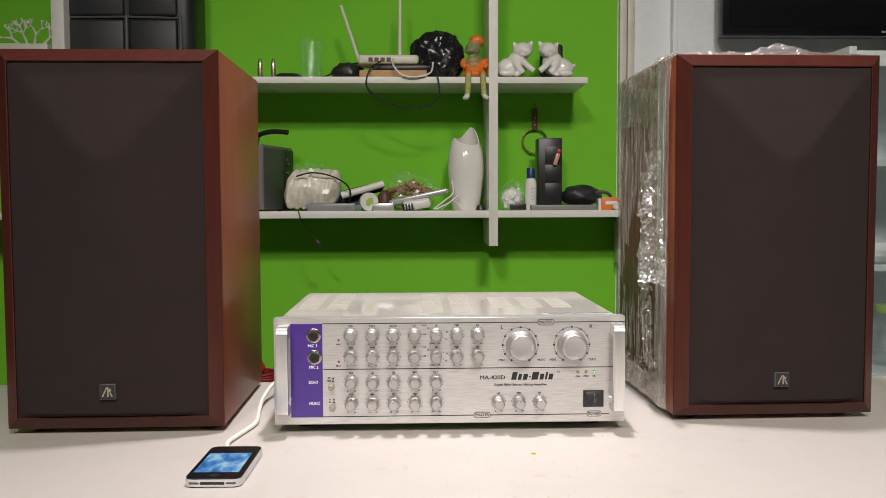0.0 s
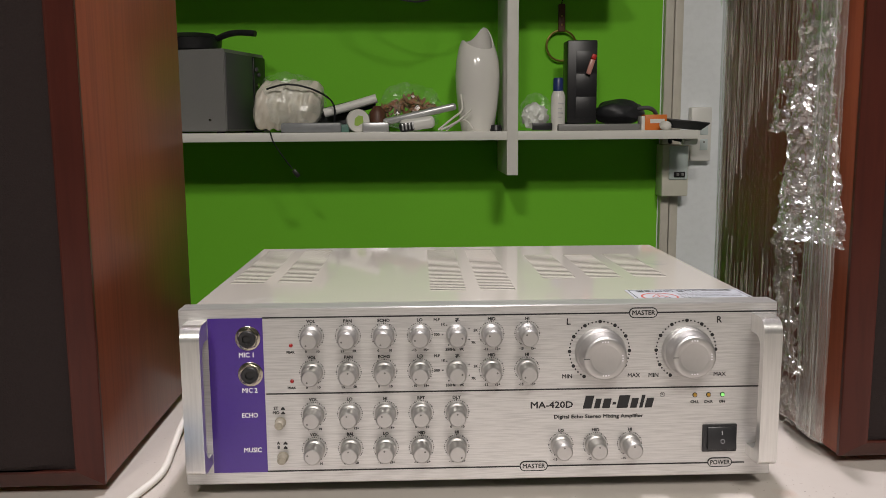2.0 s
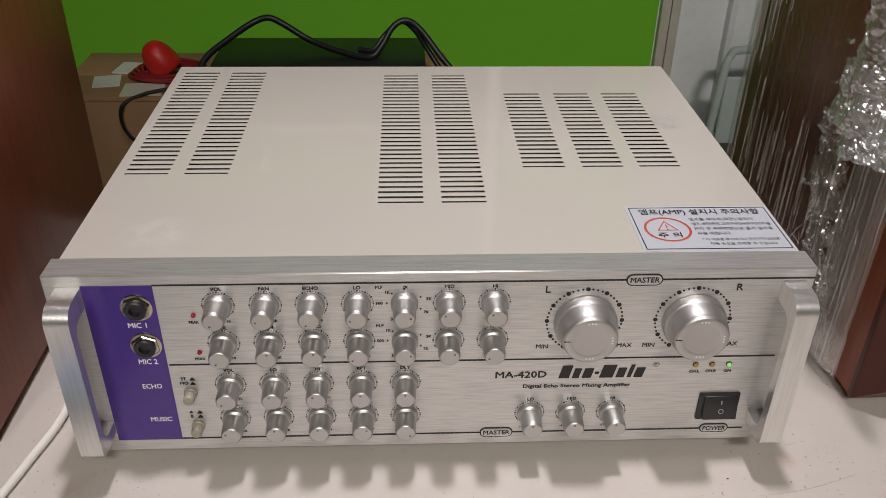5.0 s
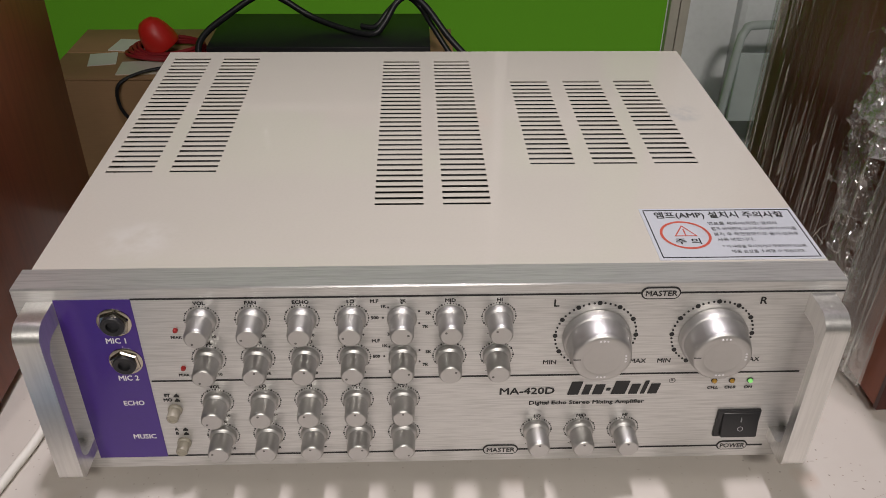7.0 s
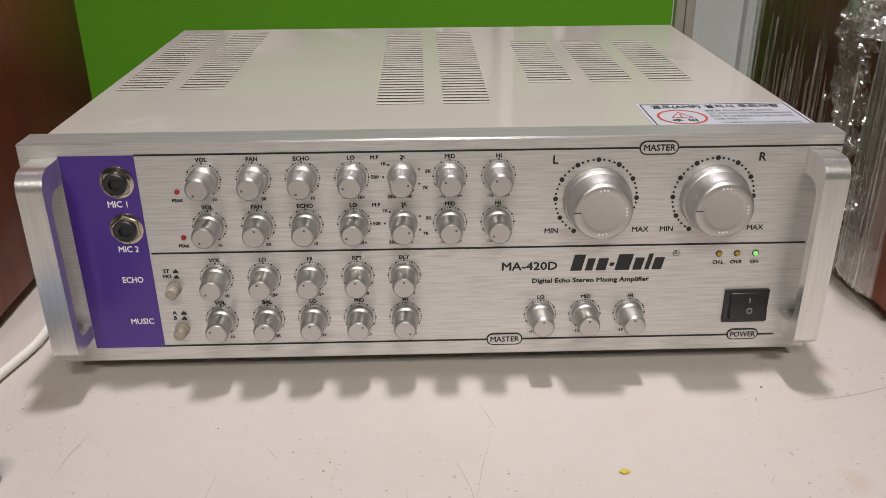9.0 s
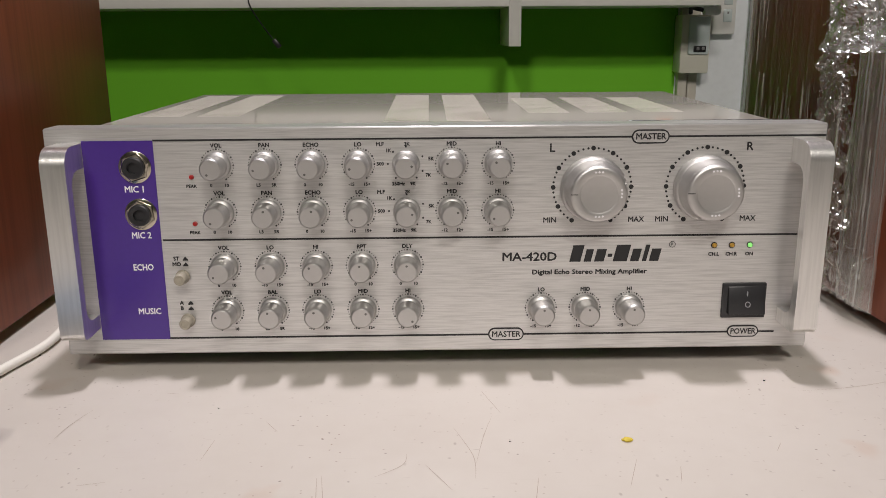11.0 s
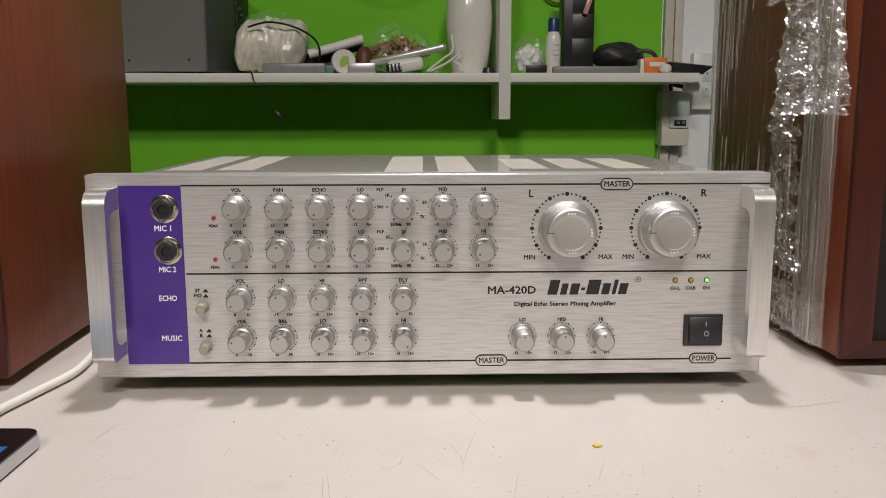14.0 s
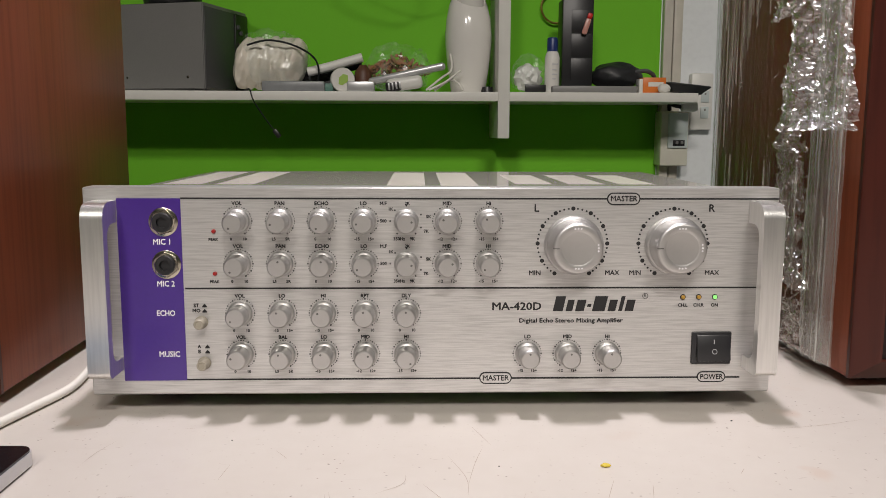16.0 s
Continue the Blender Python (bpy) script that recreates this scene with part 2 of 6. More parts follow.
def table_mat():
    """Worn white laminate: soft stains, brown specks and short scratches."""
    m = mat("worn_white_laminate", (0.600, 0.558, 0.512), 0.42, grain=0.10, scale=70, bump=0.02, stain=0.20, stain_scale=7, dark=(0.46, 0.40, 0.35), rough_var=0.12)
    nt = m.node_tree
    b = nt.nodes["Principled BSDF"]
    prev = b.inputs["Base Color"].links[0].from_socket
    tc = nt.nodes["Texture Coordinate"]
    # where the wear gathers
    wear = nt.nodes.new("ShaderNodeTexNoise")
    wear.inputs["Scale"].default_value, wear.inputs["Detail"].default_value = 9.0, 3
    nt.links.new(tc.outputs["Object"], wear.inputs["Vector"])
    gather = nt.nodes.new("ShaderNodeMapRange")
    gather.inputs["From Min"].default_value, gather.inputs["From Max"].default_value = 0.50, 0.66
    gather.inputs["To Min"].default_value = 0.25
    nt.links.new(wear.outputs["Fac"], gather.inputs["Value"])
    # scale, stretch, turn, radius, share, strength, colour
    for sc, st, turn, rad, share, amt, col in ((62, (1, 1, 1), 0.0, 0.050, 0.72, 0.8, (0.13, 0.09, 0.07)), (33, (1, 5, 1), 0.5, 0.07, 0.86, 0.45, (0.24, 0.17, 0.13)),
                                               (29, (4, 1, 1), -0.35, 0.06, 0.88, 0.40, (0.28, 0.21, 0.17)), (150, (1, 1, 1), 0.2, 0.10, 0.80, 0.65, (0.24, 0.15, 0.10)),
                                               (9, (1, 22, 1), 0.9, 0.06, 0.72, 0.2, (0.36, 0.30, 0.26)), (48, (2.2, 1, 1), 1.2, 0.09, 0.93, 0.60, (0.18, 0.13, 0.10)),
                                               (15, (1, 1, 1), 0.7, 0.16, 0.64, 0.26, (0.48, 0.28, 0.18))):
        mp = nt.nodes.new("ShaderNodeMapping")
        mp.inputs["Scale"].default_value = st
        mp.inputs["Rotation"].default_value = (0, 0, turn)
        nt.links.new(tc.outputs["Object"], mp.inputs["Vector"])
        n = nt.nodes.new("ShaderNodeTexVoronoi")
        n.voronoi_dimensions = "2D"
        n.inputs["Scale"].default_value = sc
        bend = nt.nodes.new("ShaderNodeTexNoise")
        bend.inputs["Scale"].default_value = 60 / max(st)
        nt.links.new(mp.outputs["Vector"], bend.inputs["Vector"])
        warp = nt.nodes.new("ShaderNodeMix")
        warp.data_type = "RGBA"
        warp.blend_type = "ADD"
        warp.inputs["Factor"].default_value = 0.35 / sc
        nt.links.new(mp.outputs["Vector"], warp.inputs["A"])
        nt.links.new(bend.outputs["Color"], warp.inputs["B"])
        nt.links.new(warp.outputs["Result"], n.inputs["Vector"])
        r = nt.nodes.new("ShaderNodeMapRange")
        r.inputs["From Min"].default_value, r.inputs["From Max"].default_value = rad, rad * 0.4
        r.inputs["To Min"].default_value, r.inputs["To Max"].default_value = 0.0, amt
        nt.links.new(n.outputs["Distance"], r.inputs["Value"])
        sp = nt.nodes.new("ShaderNodeSeparateColor")
        nt.links.new(n.outputs["Color"], sp.inputs["Color"])
        th = nt.nodes.new("ShaderNodeMath")
        th.operation = "GREATER_THAN"
        th.inputs[1].default_value = share
        nt.links.new(sp.outputs["Red"], th.inputs[0])
        mu = nt.nodes.new("ShaderNodeMath")
        mu.operation = "MULTIPLY"
        nt.links.new(r.outputs["Result"], mu.inputs[0])
        nt.links.new(th.outputs["Value"], mu.inputs[1])
        mu2 = nt.nodes.new("ShaderNodeMath")
        mu2.operation = "MULTIPLY"
        nt.links.new(mu.outputs["Value"], mu2.inputs[0])
        nt.links.new(gather.outputs["Result"], mu2.inputs[1])
        mx = nt.nodes.new("ShaderNodeMix")
        mx.data_type = "RGBA"
        mx.inputs["B"].default_value = (*col, 1)
        nt.links.new(prev, mx.inputs["A"])
        nt.links.new(mu2.outputs["Value"], mx.inputs["Factor"])
        prev = mx.outputs["Result"]
    nt.links.new(prev, b.inputs["Base Color"])
    return m


M_TABLE = table_mat()


# ---------------------------------------------------------------- mesh helpers
def empty(name, m, label, category, group=""):
    ob = new(name)
    ob.empty_display_size = 0.02
    ob.matrix_basis = m
    return tagged(ob, label, category, group)


def mesh_from(bm, name, material, smooth=True):
    me = bpy.data.meshes.new(name)
    bmesh.ops.recalc_face_normals(bm, faces=bm.faces)
    bm.to_mesh(me)
    bm.free()
    for mm in (material if isinstance(material, (list, tuple)) else [material]):
        me.materials.append(mm)
    if smooth:
        me.polygons.foreach_set("use_smooth", [True] * len(me.polygons))
        me.set_sharp_from_angle(angle=radians(38))
    return me


def part(name, bm, material, parent=None, label="", m=None, smooth=True):
    """One mesh object, under a thing where parent is given."""
    ob = new(name, bm if isinstance(bm, bpy.types.Mesh) else mesh_from(bm, name, material, smooth))
    if parent is not None:
        ob.parent = parent
    if m is not None:
        ob.matrix_basis = m
    if label:
        ob["label"] = label
    return ob


def thing(name, bm, material, label, category, m=None, group="", kind="", smooth=True):
    ob = part(name, bm, material, None, "", m, smooth)
    return tagged(ob, label, category, group, kind)


def add_box(bm, x0, x1, y0, y1, z0, z1, bevel=0.0, seg=2):
    g = bmesh.ops.create_cube(bm, size=1.0)
    for v in g["verts"]:
        v.co = Vector((x0 + (v.co.x + 0.5) * (x1 - x0), y0 + (v.co.y + 0.5) * (y1 - y0), z0 + (v.co.z + 0.5) * (z1 - z0)))
    if bevel:
        es = list({e for v in g["verts"] for e in v.link_edges})
        bmesh.ops.bevel(bm, geom=es, offset=bevel, segments=seg, affect="EDGES", profile=0.5, clamp_overlap=True)
    return bm


def box(x0, x1, y0, y1, z0, z1, bevel=0.0, seg=2):
    return add_box(bmesh.new(), x0, x1, y0, y1, z0, z1, bevel, seg)


def add_lathe(bm, profile, n=32, m=None, caps=True):
    """profile: (radius, height) pairs, turned round z, then moved by m."""
    rings = []
    for r, h in profile:
        if r < 1e-6:
            rings.append([bm.verts.new((0, 0, h))])
        else:
            rings.append([bm.verts.new((r * math.cos(2 * math.pi * i / n), r * math.sin(2 * math.pi * i / n), h)) for i in range(n)])
    for a, b in zip(rings, rings[1:]):
        for i in range(n):
            j = (i + 1) % n
            if len(a) == 1 and len(b) == 1:
                continue
            if len(a) == 1:
                bm.faces.new((a[0], b[i], b[j]))
            elif len(b) == 1:
                bm.faces.new((a[i], a[j], b[0]))
            else:
                bm.faces.new((a[i], a[j], b[j], b[i]))
    if caps:
        for ring in (rings[0], rings[-1]):
            if len(ring) > 2:
                bm.faces.new(ring)
    if m is not None:
        bmesh.ops.transform(bm, matrix=m, verts=[v for ring in rings for v in ring])
    return bm


def lathe(profile, n=32, m=None):
    return add_lathe(bmesh.new(), profile, n, m)


def smooth_line(pts, steps=8, closed=False):
    """Catmull-Rom through the points."""
    p = [Vector(q) for q in pts]
    out = []
    k = len(p)
    for i in range(k if closed else k - 1):
        if closed:
            a, b, c, d = p[i - 1], p[i], p[(i + 1) % k], p[(i + 2) % k]
        else:
            a, b, c, d = p[max(i - 1, 0)], p[i], p[i + 1], p[min(i + 2, k - 1)]
        for s in range(steps):
            t = s / steps
            out.append(0.5 * ((2 * b) + (c - a) * t + (2 * a - 5 * b + 4 * c - d) * t * t + (3 * b - a - 3 * c + d) * t ** 3))
    if not closed:
        out.append(p[-1])
    return out


def add_tube(bm, pts, r, n=8, steps=8, closed=False, taper=None):
    line = smooth_line(pts, steps, closed)
    rings, up = [], Vector((0, 0, 1))
    for i, q in enumerate(line):
        a = line[i - 1] if (i or closed) else q
        b = line[(i + 1) % len(line)] if (i < len(line) - 1 or closed) else q
        d = (b - a).normalized()
        s = d.cross(up)
        if s.length < 1e-3:
            s = d.cross(Vector((1, 0, 0)))
        s.normalize()
        u = s.cross(d).normalized()
        up = u
        rr = r if taper is None else r * (1 + (taper - 1) * i / max(1, len(line) - 1))
        rings.append([bm.verts.new(q + rr * (math.cos(2 * math.pi * j / n) * s + math.sin(2 * math.pi * j / n) * u)) for j in range(n)])
    pairs = list(zip(rings, rings[1:])) + ([(rings[-1], rings[0])] if closed else [])
    for a, b in pairs:
        for j in range(n):
            bm.faces.new((a[j], a[(j + 1) % n], b[(j + 1) % n], b[j]))
    if not closed:
        bm.faces.new(rings[0])
        bm.faces.new(rings[-1])
    return bm


def tube(pts, r, n=8, steps=8, closed=False, taper=None):
    return add_tube(bmesh.new(), pts, r, n, steps, closed, taper)


def add_poly(bm, pts, depth, m=None):
    """A flat outline in x, z, extruded along y by depth."""
    a = [bm.verts.new((x, 0, z)) for x, z in pts]
    b = [bm.verts.new((x, depth, z)) for x, z in pts]
    bm.faces.new(a)
    bm.faces.new(b)
    for i in range(len(pts)):
        j = (i + 1) % len(pts)
        bm.faces.new((a[i], a[j], b[j], b[i]))
    if m is not None:
        bmesh.ops.transform(bm, matrix=m, verts=a + b)
    return bm


def slab(bm, pts, z0, z1):
    a = [bm.verts.new((x, y, z0)) for x, y in pts]
    b = [bm.verts.new((x, y, z1)) for x, y in pts]
    bm.faces.new(a)
    bm.faces.new(b)
    for i in range(len(pts)):
        j = (i + 1) % len(pts)
        bm.faces.new((a[i], a[j], b[j], b[i]))
    return bm


def text_mesh(body, size, material, bold=0.0, align="CENTER", shear=0.0, width=None, space=1.0):
    """Lettering as a mesh that lies in x, y and faces +z."""
    cu = bpy.data.curves.new("lettering", "FONT")
    cu.body, cu.size, cu.align_x, cu.align_y = body, size, align, "CENTER"
    cu.shear, cu.space_character = shear, space
    cu.resolution_u = 2
    ob = bpy.data.objects.new("lettering", cu)
    me = bpy.data.meshes.new_from_object(ob)
    bpy.data.objects.remove(ob)
    if bold:  # thicken the strokes with shifted layers
        bm = bmesh.new()
        for k, (dx, dy) in enumerate(((0, 0), (bold, 0), (-bold, 0), (0, bold), (0, -bold))):
            n0 = len(bm.verts)
            bm.from_mesh(me)
            bm.verts.ensure_lookup_table()
            bmesh.ops.translate(bm, verts=bm.verts[n0:], vec=(dx, dy, 0.00002 * k))
        bm.to_mesh(me)
        bm.free()
    me.materials.clear()
    me.materials.append(material)
    if width and len(me.vertices):
        xs = [v.co.x for v in me.vertices]
        lo, hi = min(xs), max(xs)
        k = width / max(1e-6, hi - lo)
        for v in me.vertices:
            v.co.x *= k
    return me


FRONT = pose(0, 0, 0, 90, 0, 0)   # turns x, y lettering to face -y


def front_text(name, body, x, z, size, material, parent, y=-0.0002, **kw):
    return part(name, text_mesh(body, size, material, **kw), material, parent, m=pose(x, y, z) @ FRONT)


def blob(seed, radii, rough, centre=(0, 0, 0), sub=3, freq=6.0, flat=None):
    """A lumpy closed form."""
    bm = bmesh.new()
    bmesh.ops.create_icosphere(bm, subdivisions=sub, radius=1.0)
    off = Vector((seed * 7.3, seed * 1.7, seed * 3.1))
    for v in bm.verts:
        d = v.co.normalized()
        k = 1 + rough * noise.noise(d * freq * 0.5 + off) + rough * 0.5 * noise.noise(d * freq + off)
        q = Vector((d.x * radii[0], d.y * radii[1], d.z * radii[2])) * k
        if flat is not None:
            q.z = max(q.z, flat)
        v.co = q + Vector(centre)
    return bm


def arc_pts(cx, cz, r, a0, a1, n):
    return [(cx + r * math.cos(radians(a0 + (a1 - a0) * i / n)), cz + r * math.sin(radians(a0 + (a1 - a0) * i / n))) for i in range(n + 1)]


# ---------------------------------------------------------------- the room
WALL_Y, SHELF_Y = 1.55, 1.327
FLOOR_Z, CEIL_Z = -0.75, 2.50
thing("floor", box(-3.2, 3.2, -3.2, 1.75, FLOOR_Z - 0.1, FLOOR_Z), M_FLOOR, "brown vinyl floor of the room", "floor", kind="structure")
thing("ceiling", box(-3.2, 3.2, -3.2, 1.75, CEIL_Z, CEIL_Z + 0.1), M_CEIL, "plain off-white painted ceiling", "ceiling", kind="structure")
thing("wall_north", box(-3.2, 0.582, WALL_Y, 1.75, FLOOR_Z, CEIL_Z), M_GREEN, "bright green painted wall behind the shelves", "wall", kind="structure")
thing("wall_north_white", box(0.582, 3.2, WALL_Y, 1.75, FLOOR_Z, CEIL_Z), M_WHITEWALL, "scuffed white painted wall beside the green one", "wall", kind="structure")
thing("wall_south", box(-3.2, 3.2, -3.3, -3.2, FLOOR_Z, CEIL_Z), M_ROOM, "plain grey-white painted wall", "wall", kind="structure")
thing("wall_west", box(-3.3, -3.2, -3.2, 1.75, FLOOR_Z, CEIL_Z), M_ROOM, "plain grey-white painted wall", "wall", kind="structure")
thing("wall_east", box(3.2, 3.3, -3.2, 1.75, FLOOR_Z, CEIL_Z), M_ROOM, "plain grey-white painted wall", "wall", kind="structure")

# work table
table = empty("table", pose(0, 0, FLOOR_Z), "large worn white laminate work table", "table")
T = -FLOOR_Z
part("tabletop", box(-0.95, 1.05, -1.3, 0.315, T - 0.04, T, 0.004), M_TABLE, table)
for lx in (-0.88, 0.98):
    for ly in (-1.23, 0.25):
        part("leg", box(lx - 0.025, lx + 0.025, ly - 0.025, ly + 0.025, 0, T - 0.04, 0.003), M_ROOM, table)


# long scratches in the laminate
M_SCRATCH = mat("scratch_grime", (0.42, 0.35, 0.29), 0.6)
SCRATCHES = ([(0.021, -0.131), (0.021, -0.109), (0.012, -0.078)], [(0.022, -0.117), (0.027, -0.09), (0.033, -0.066)], [(0.029, -0.032), (0.038, -0.062)], [(0.045, -0.158), (0.05, -0.13)],
             [(0.09, -0.14), (0.099, -0.114)], [(0.114, -0.137), (0.118, -0.121)], [(0.208, -0.039), (0.244, -0.034), (0.285, -0.021)], [(0.169, -0.108), (0.174, -0.1)],
             [(-0.052, -0.128), (-0.049, -0.156)], [(-0.050, -0.126), (-0.045, -0.160)], [(-0.11, -0.11), (-0.108, -0.089)], [(-0.19, -0.087), (-0.188, -0.07), (-0.183, -0.052)],
             [(-0.027, -0.129), (-0.013, -0.117), (-0.011, -0.105)], [(-0.086, -0.069), (-0.078, -0.081)], [(-0.149, -0.032), (-0.142, -0.031)], [(-0.161, -0.132), (-0.148, -0.129)],
             [(-0.002, -0.117), (0.01, -0.14)])
for pts in SCRATCHES:
    line = smooth_line([(x, y, 0) for x, y in pts], 8)
    bm = bmesh.new()
    rows = []
    for i, q in enumerate(line):
        d = (line[min(i + 1, len(line) - 1)] - line[max(i - 1, 0)]).normalized()
        w = 0.00015 * math.sin(math.pi * (i + 0.6) / (len(line) + 0.2))
        o = Vector((-d.y, d.x, 0)) * w
        rows.append((bm.verts.new((q.x + o.x, q.y + o.y, T + 0.0002)), bm.verts.new((q.x - o.x, q.y - o.y, T + 0.0002))))
    for a, b in zip(rows, rows[1:]):
        bm.faces.new((a[0], b[0], b[1], a[1]))
    part("scratch", bm, M_SCRATCH, table)

# ---------------------------------------------------------------- amplifier
PX0, PX1, PZ0, PZ1 = -0.2155, 0.228, 0.012, 0.147
amp = empty("amplifier", pose(0, 0, 0), "silver mixing amplifier with violet strip and beige lid on the table", "amplifier")
LIDZ = 0.1400

# front panel
part("front_panel", box(PX0, PX1, 0.0, 0.019, PZ0, PZ1, 0.0008, 1), M_ALU, amp, "brushed aluminium front panel")

# chassis and lid
part("chassis", box(PX0 + 0.004, PX1 - 0.004, 0.019, 0.353, 0.018, LIDZ - 0.016), M_DARKIN, amp, "dark inner chassis")


LXA, LXB = PX0, PX1 + 0.002


def build_lid():
    """Flat sheet with columns of slots; the bars between the slots are rolled over at their edges."""
    pitch, sw = 0.00742, 0.0028
    cols = [(-0.2079, -0.1774, 0.1342, 0.3406), (-0.1662, -0.1357, 0.1342, 0.3406), (-0.0294, 0.0011, 0.094, 0.3381), (0.0133, 0.0433, 0.094, 0.3381), (0.0743, 0.1048, 0.1489, 0.2898), (0.1175, 0.1475, 0.1489, 0.2898), (0.1592, 0.1892, 0.1489, 0.2898)]
    xs = sorted([LXA, LXB] + [c[0] for c in cols] + [c[1] for c in cols])
    y0, ny = 0.094, 34
    ys = [0.019]
    for k in range(ny):
        ys += [y0 + k * pitch, y0 + k * pitch + sw]
    ys += [0.356]
    bm = bmesh.new()
    grid = [[bm.verts.new((x, y, LIDZ)) for y in ys] for x in xs]
    bars = []
    for i in range(len(xs) - 1):
        col = next((c for c in cols if abs(c[0] - xs[i]) < 1e-6), None)
        slot = lambda j: bool(col) and j % 2 == 1 and 0 < j < len(ys) - 1 and col[2] - 0.003 < ys[j] < col[3]
        for j in range(len(ys) - 1):
            if slot(j):
                continue
            if slot(j - 1) and slot(j + 1):
                bars.append((xs[i], xs[i + 1], ys[j], ys[j + 1]))
                continue
            bm.faces.new((grid[i][j], grid[i + 1][j], grid[i + 1][j + 1], grid[i][j + 1]))
    bmesh.ops.recalc_face_normals(bm, faces=bm.faces)
    r = bmesh.ops.extrude_face_region(bm, geom=list(bm.faces))
    bmesh.ops.translate(bm, verts=[v for v in r["geom"] if isinstance(v, bmesh.types.BMVert)], vec=(0, 0, -0.0008))
    return bm, bars


def vent_bar(w, d, dip=0.0003):
    """One bar between two slots, rolled over at both edges, with a flat underside."""
    bm = bmesh.new()
    line = [(0, -0.00055)] + [(d * t, -dip * abs(2 * t - 1) ** 2.2) for t in (0, 0.12, 0.3, 0.5, 0.7, 0.88, 1)] + [(d, -0.00055)]
    rows = [(bm.verts.new((0, y, z)), bm.verts.new((w, y, z))) for y, z in line]
    for p, q in zip(rows, rows[1:] + rows[:1]):
        bm.faces.new((p[0], p[1], q[1], q[0]))
    return mesh_from(bm, "vent_bar", M_LID, False)


lid_mesh, lid_bars = build_lid()
lid = part("lid", lid_mesh, M_LID, amp, "beige enamelled steel lid with rows of vent slots", smooth=False)
BARS = {}
for x0, x1, a, b in lid_bars:
    key = (round(x1 - x0, 4), round(b - a, 4))
    if key not in BARS:
        BARS[key] = vent_bar(*key)
    part("vent_bar", BARS[key], None, lid, m=pose(x0, a, LIDZ))
part("side_panel", box(LXA, LXA + 0.0012, 0.019, 0.356, 0.018, LIDZ - 0.0012), M_LID, amp, "beige enamelled side panel")
part("side_panel", box(LXB - 0.0012, LXB, 0.019, 0.356, 0.018, LIDZ - 0.0012), M_LID, amp, "beige enamelled side panel")
part("back_panel", box(LXA + 0.0013, LXB - 0.0013, 0.3548, 0.356, 0.018, LIDZ - 0.0012), M_LID, amp, "beige enamelled back panel")
for fx in (PX0 + 0.035, PX1 - 0.035):
    for fy in (0.05, 0.30):
        part("foot", lathe([(0.013, 0.0), (0.016, 0.002), (0.017, 0.018)], 20, pose(fx, fy, 0)), M_RUBBER, amp, "round black rubber foot")

# violet strip
part("violet_strip", box(-0.1945, -0.1545, -0.0004, 0.001, 0.0215, 0.1400), M_PURPLE, amp, "violet enamel strip behind the microphone sockets")

# printed lines
for nm, x0, x1, z in (("printed_line", -0.1545, PX1 - 0.0006, 0.1400), ("printed_line", -0.1535, 0.2165, 0.0822), ("printed_line", -0.1545, 0.208, 0.0220)):
    part(nm, box(x0, x1, -0.0003, 0.0005, z - 0.0005, z + 0.0005), M_INK, amp)


def pill(x, z, w, h, body):
    """Rounded outline round a word, cut into the line."""
    r = h / 2
    def outline(k):
        return arc_pts(x + w / 2 - r, z, r - k, -90, 90, 12) + arc_pts(x - w / 2 + r, z, r - k, 90, 270, 12)
    o = part("badge", add_poly(bmesh.new(), outline(0), 0.0006, pose(0, -0.0005, 0)), M_INK, amp, "black oval outline", smooth=False)
    part("field", add_poly(bmesh.new(), outline(0.0008), 0.0006, pose(0, -0.0007, 0)), M_ALU, o, smooth=False)
    front_text("lettering", body, x, z, 0.0050, M_INK, o, y=-0.0009, bold=0.00012, width=w * 0.80)


pill(0.1270, 0.1400, 0.0215, 0.0080, "MASTER")
pill(0.0462, 0.0222, 0.0215, 0.0080, "MASTER")
pill(0.1890, 0.0224, 0.0190, 0.0074, "POWER")

# handles
def handle(x0, x1):
    p, tf, tt, tb, zb, zt, ro, rb, ri = 0.0245, 0.0066, 0.0140, 0.0085, 0.0290, 0.1388, 0.0105, 0.0045, 0.0085
    # outline in (y, z): a C with rounded outer and inner corners
    out = [(0, zt)] + arc_pts(-p + ro, zt - ro, ro, 90, 180, 8) + arc_pts(-p + rb, zb + rb, rb, 180, 270, 8) + [(0, zb)]
    inn = [(0, zb + tb)] + list(reversed(arc_pts(-p + tf + ri, zb + tb + ri, ri, 180, 270, 8))) + list(reversed(arc_pts(-p + tf + ri, zt - tt - ri, ri, 90, 180, 8))) + [(0, zt - tt)]
    bm = bmesh.new()
    n = len(out)
    a = [bm.verts.new((x0, y, z)) for y, z in out]
    b = [bm.verts.new((x1, y, z)) for y, z in out]
    c = [bm.verts.new((x0, y, z)) for y, z in reversed(inn)]
    d = [bm.verts.new((x1, y, z)) for y, z in reversed(inn)]
    for i in range(n - 1):
        bm.faces.new((a[i], a[i + 1], b[i + 1], b[i]))
        bm.faces.new((c[i], c[i + 1], d[i + 1], d[i]))
        bm.faces.new((a[i], a[i + 1], c[i + 1], c[i]))
        bm.faces.new((b[i], b[i + 1], d[i + 1], d[i]))
    for i in (0, n - 1):
        bm.faces.new((a[i], b[i], d[i], c[i]))
    sharp = [e for e in bm.edges if len(e.link_faces) == 2 and e.calc_face_angle(0) > 1.2]
    bmesh.ops.bevel(bm, geom=sharp, offset=0.0007, segments=2, affect="EDGES")
    return bm


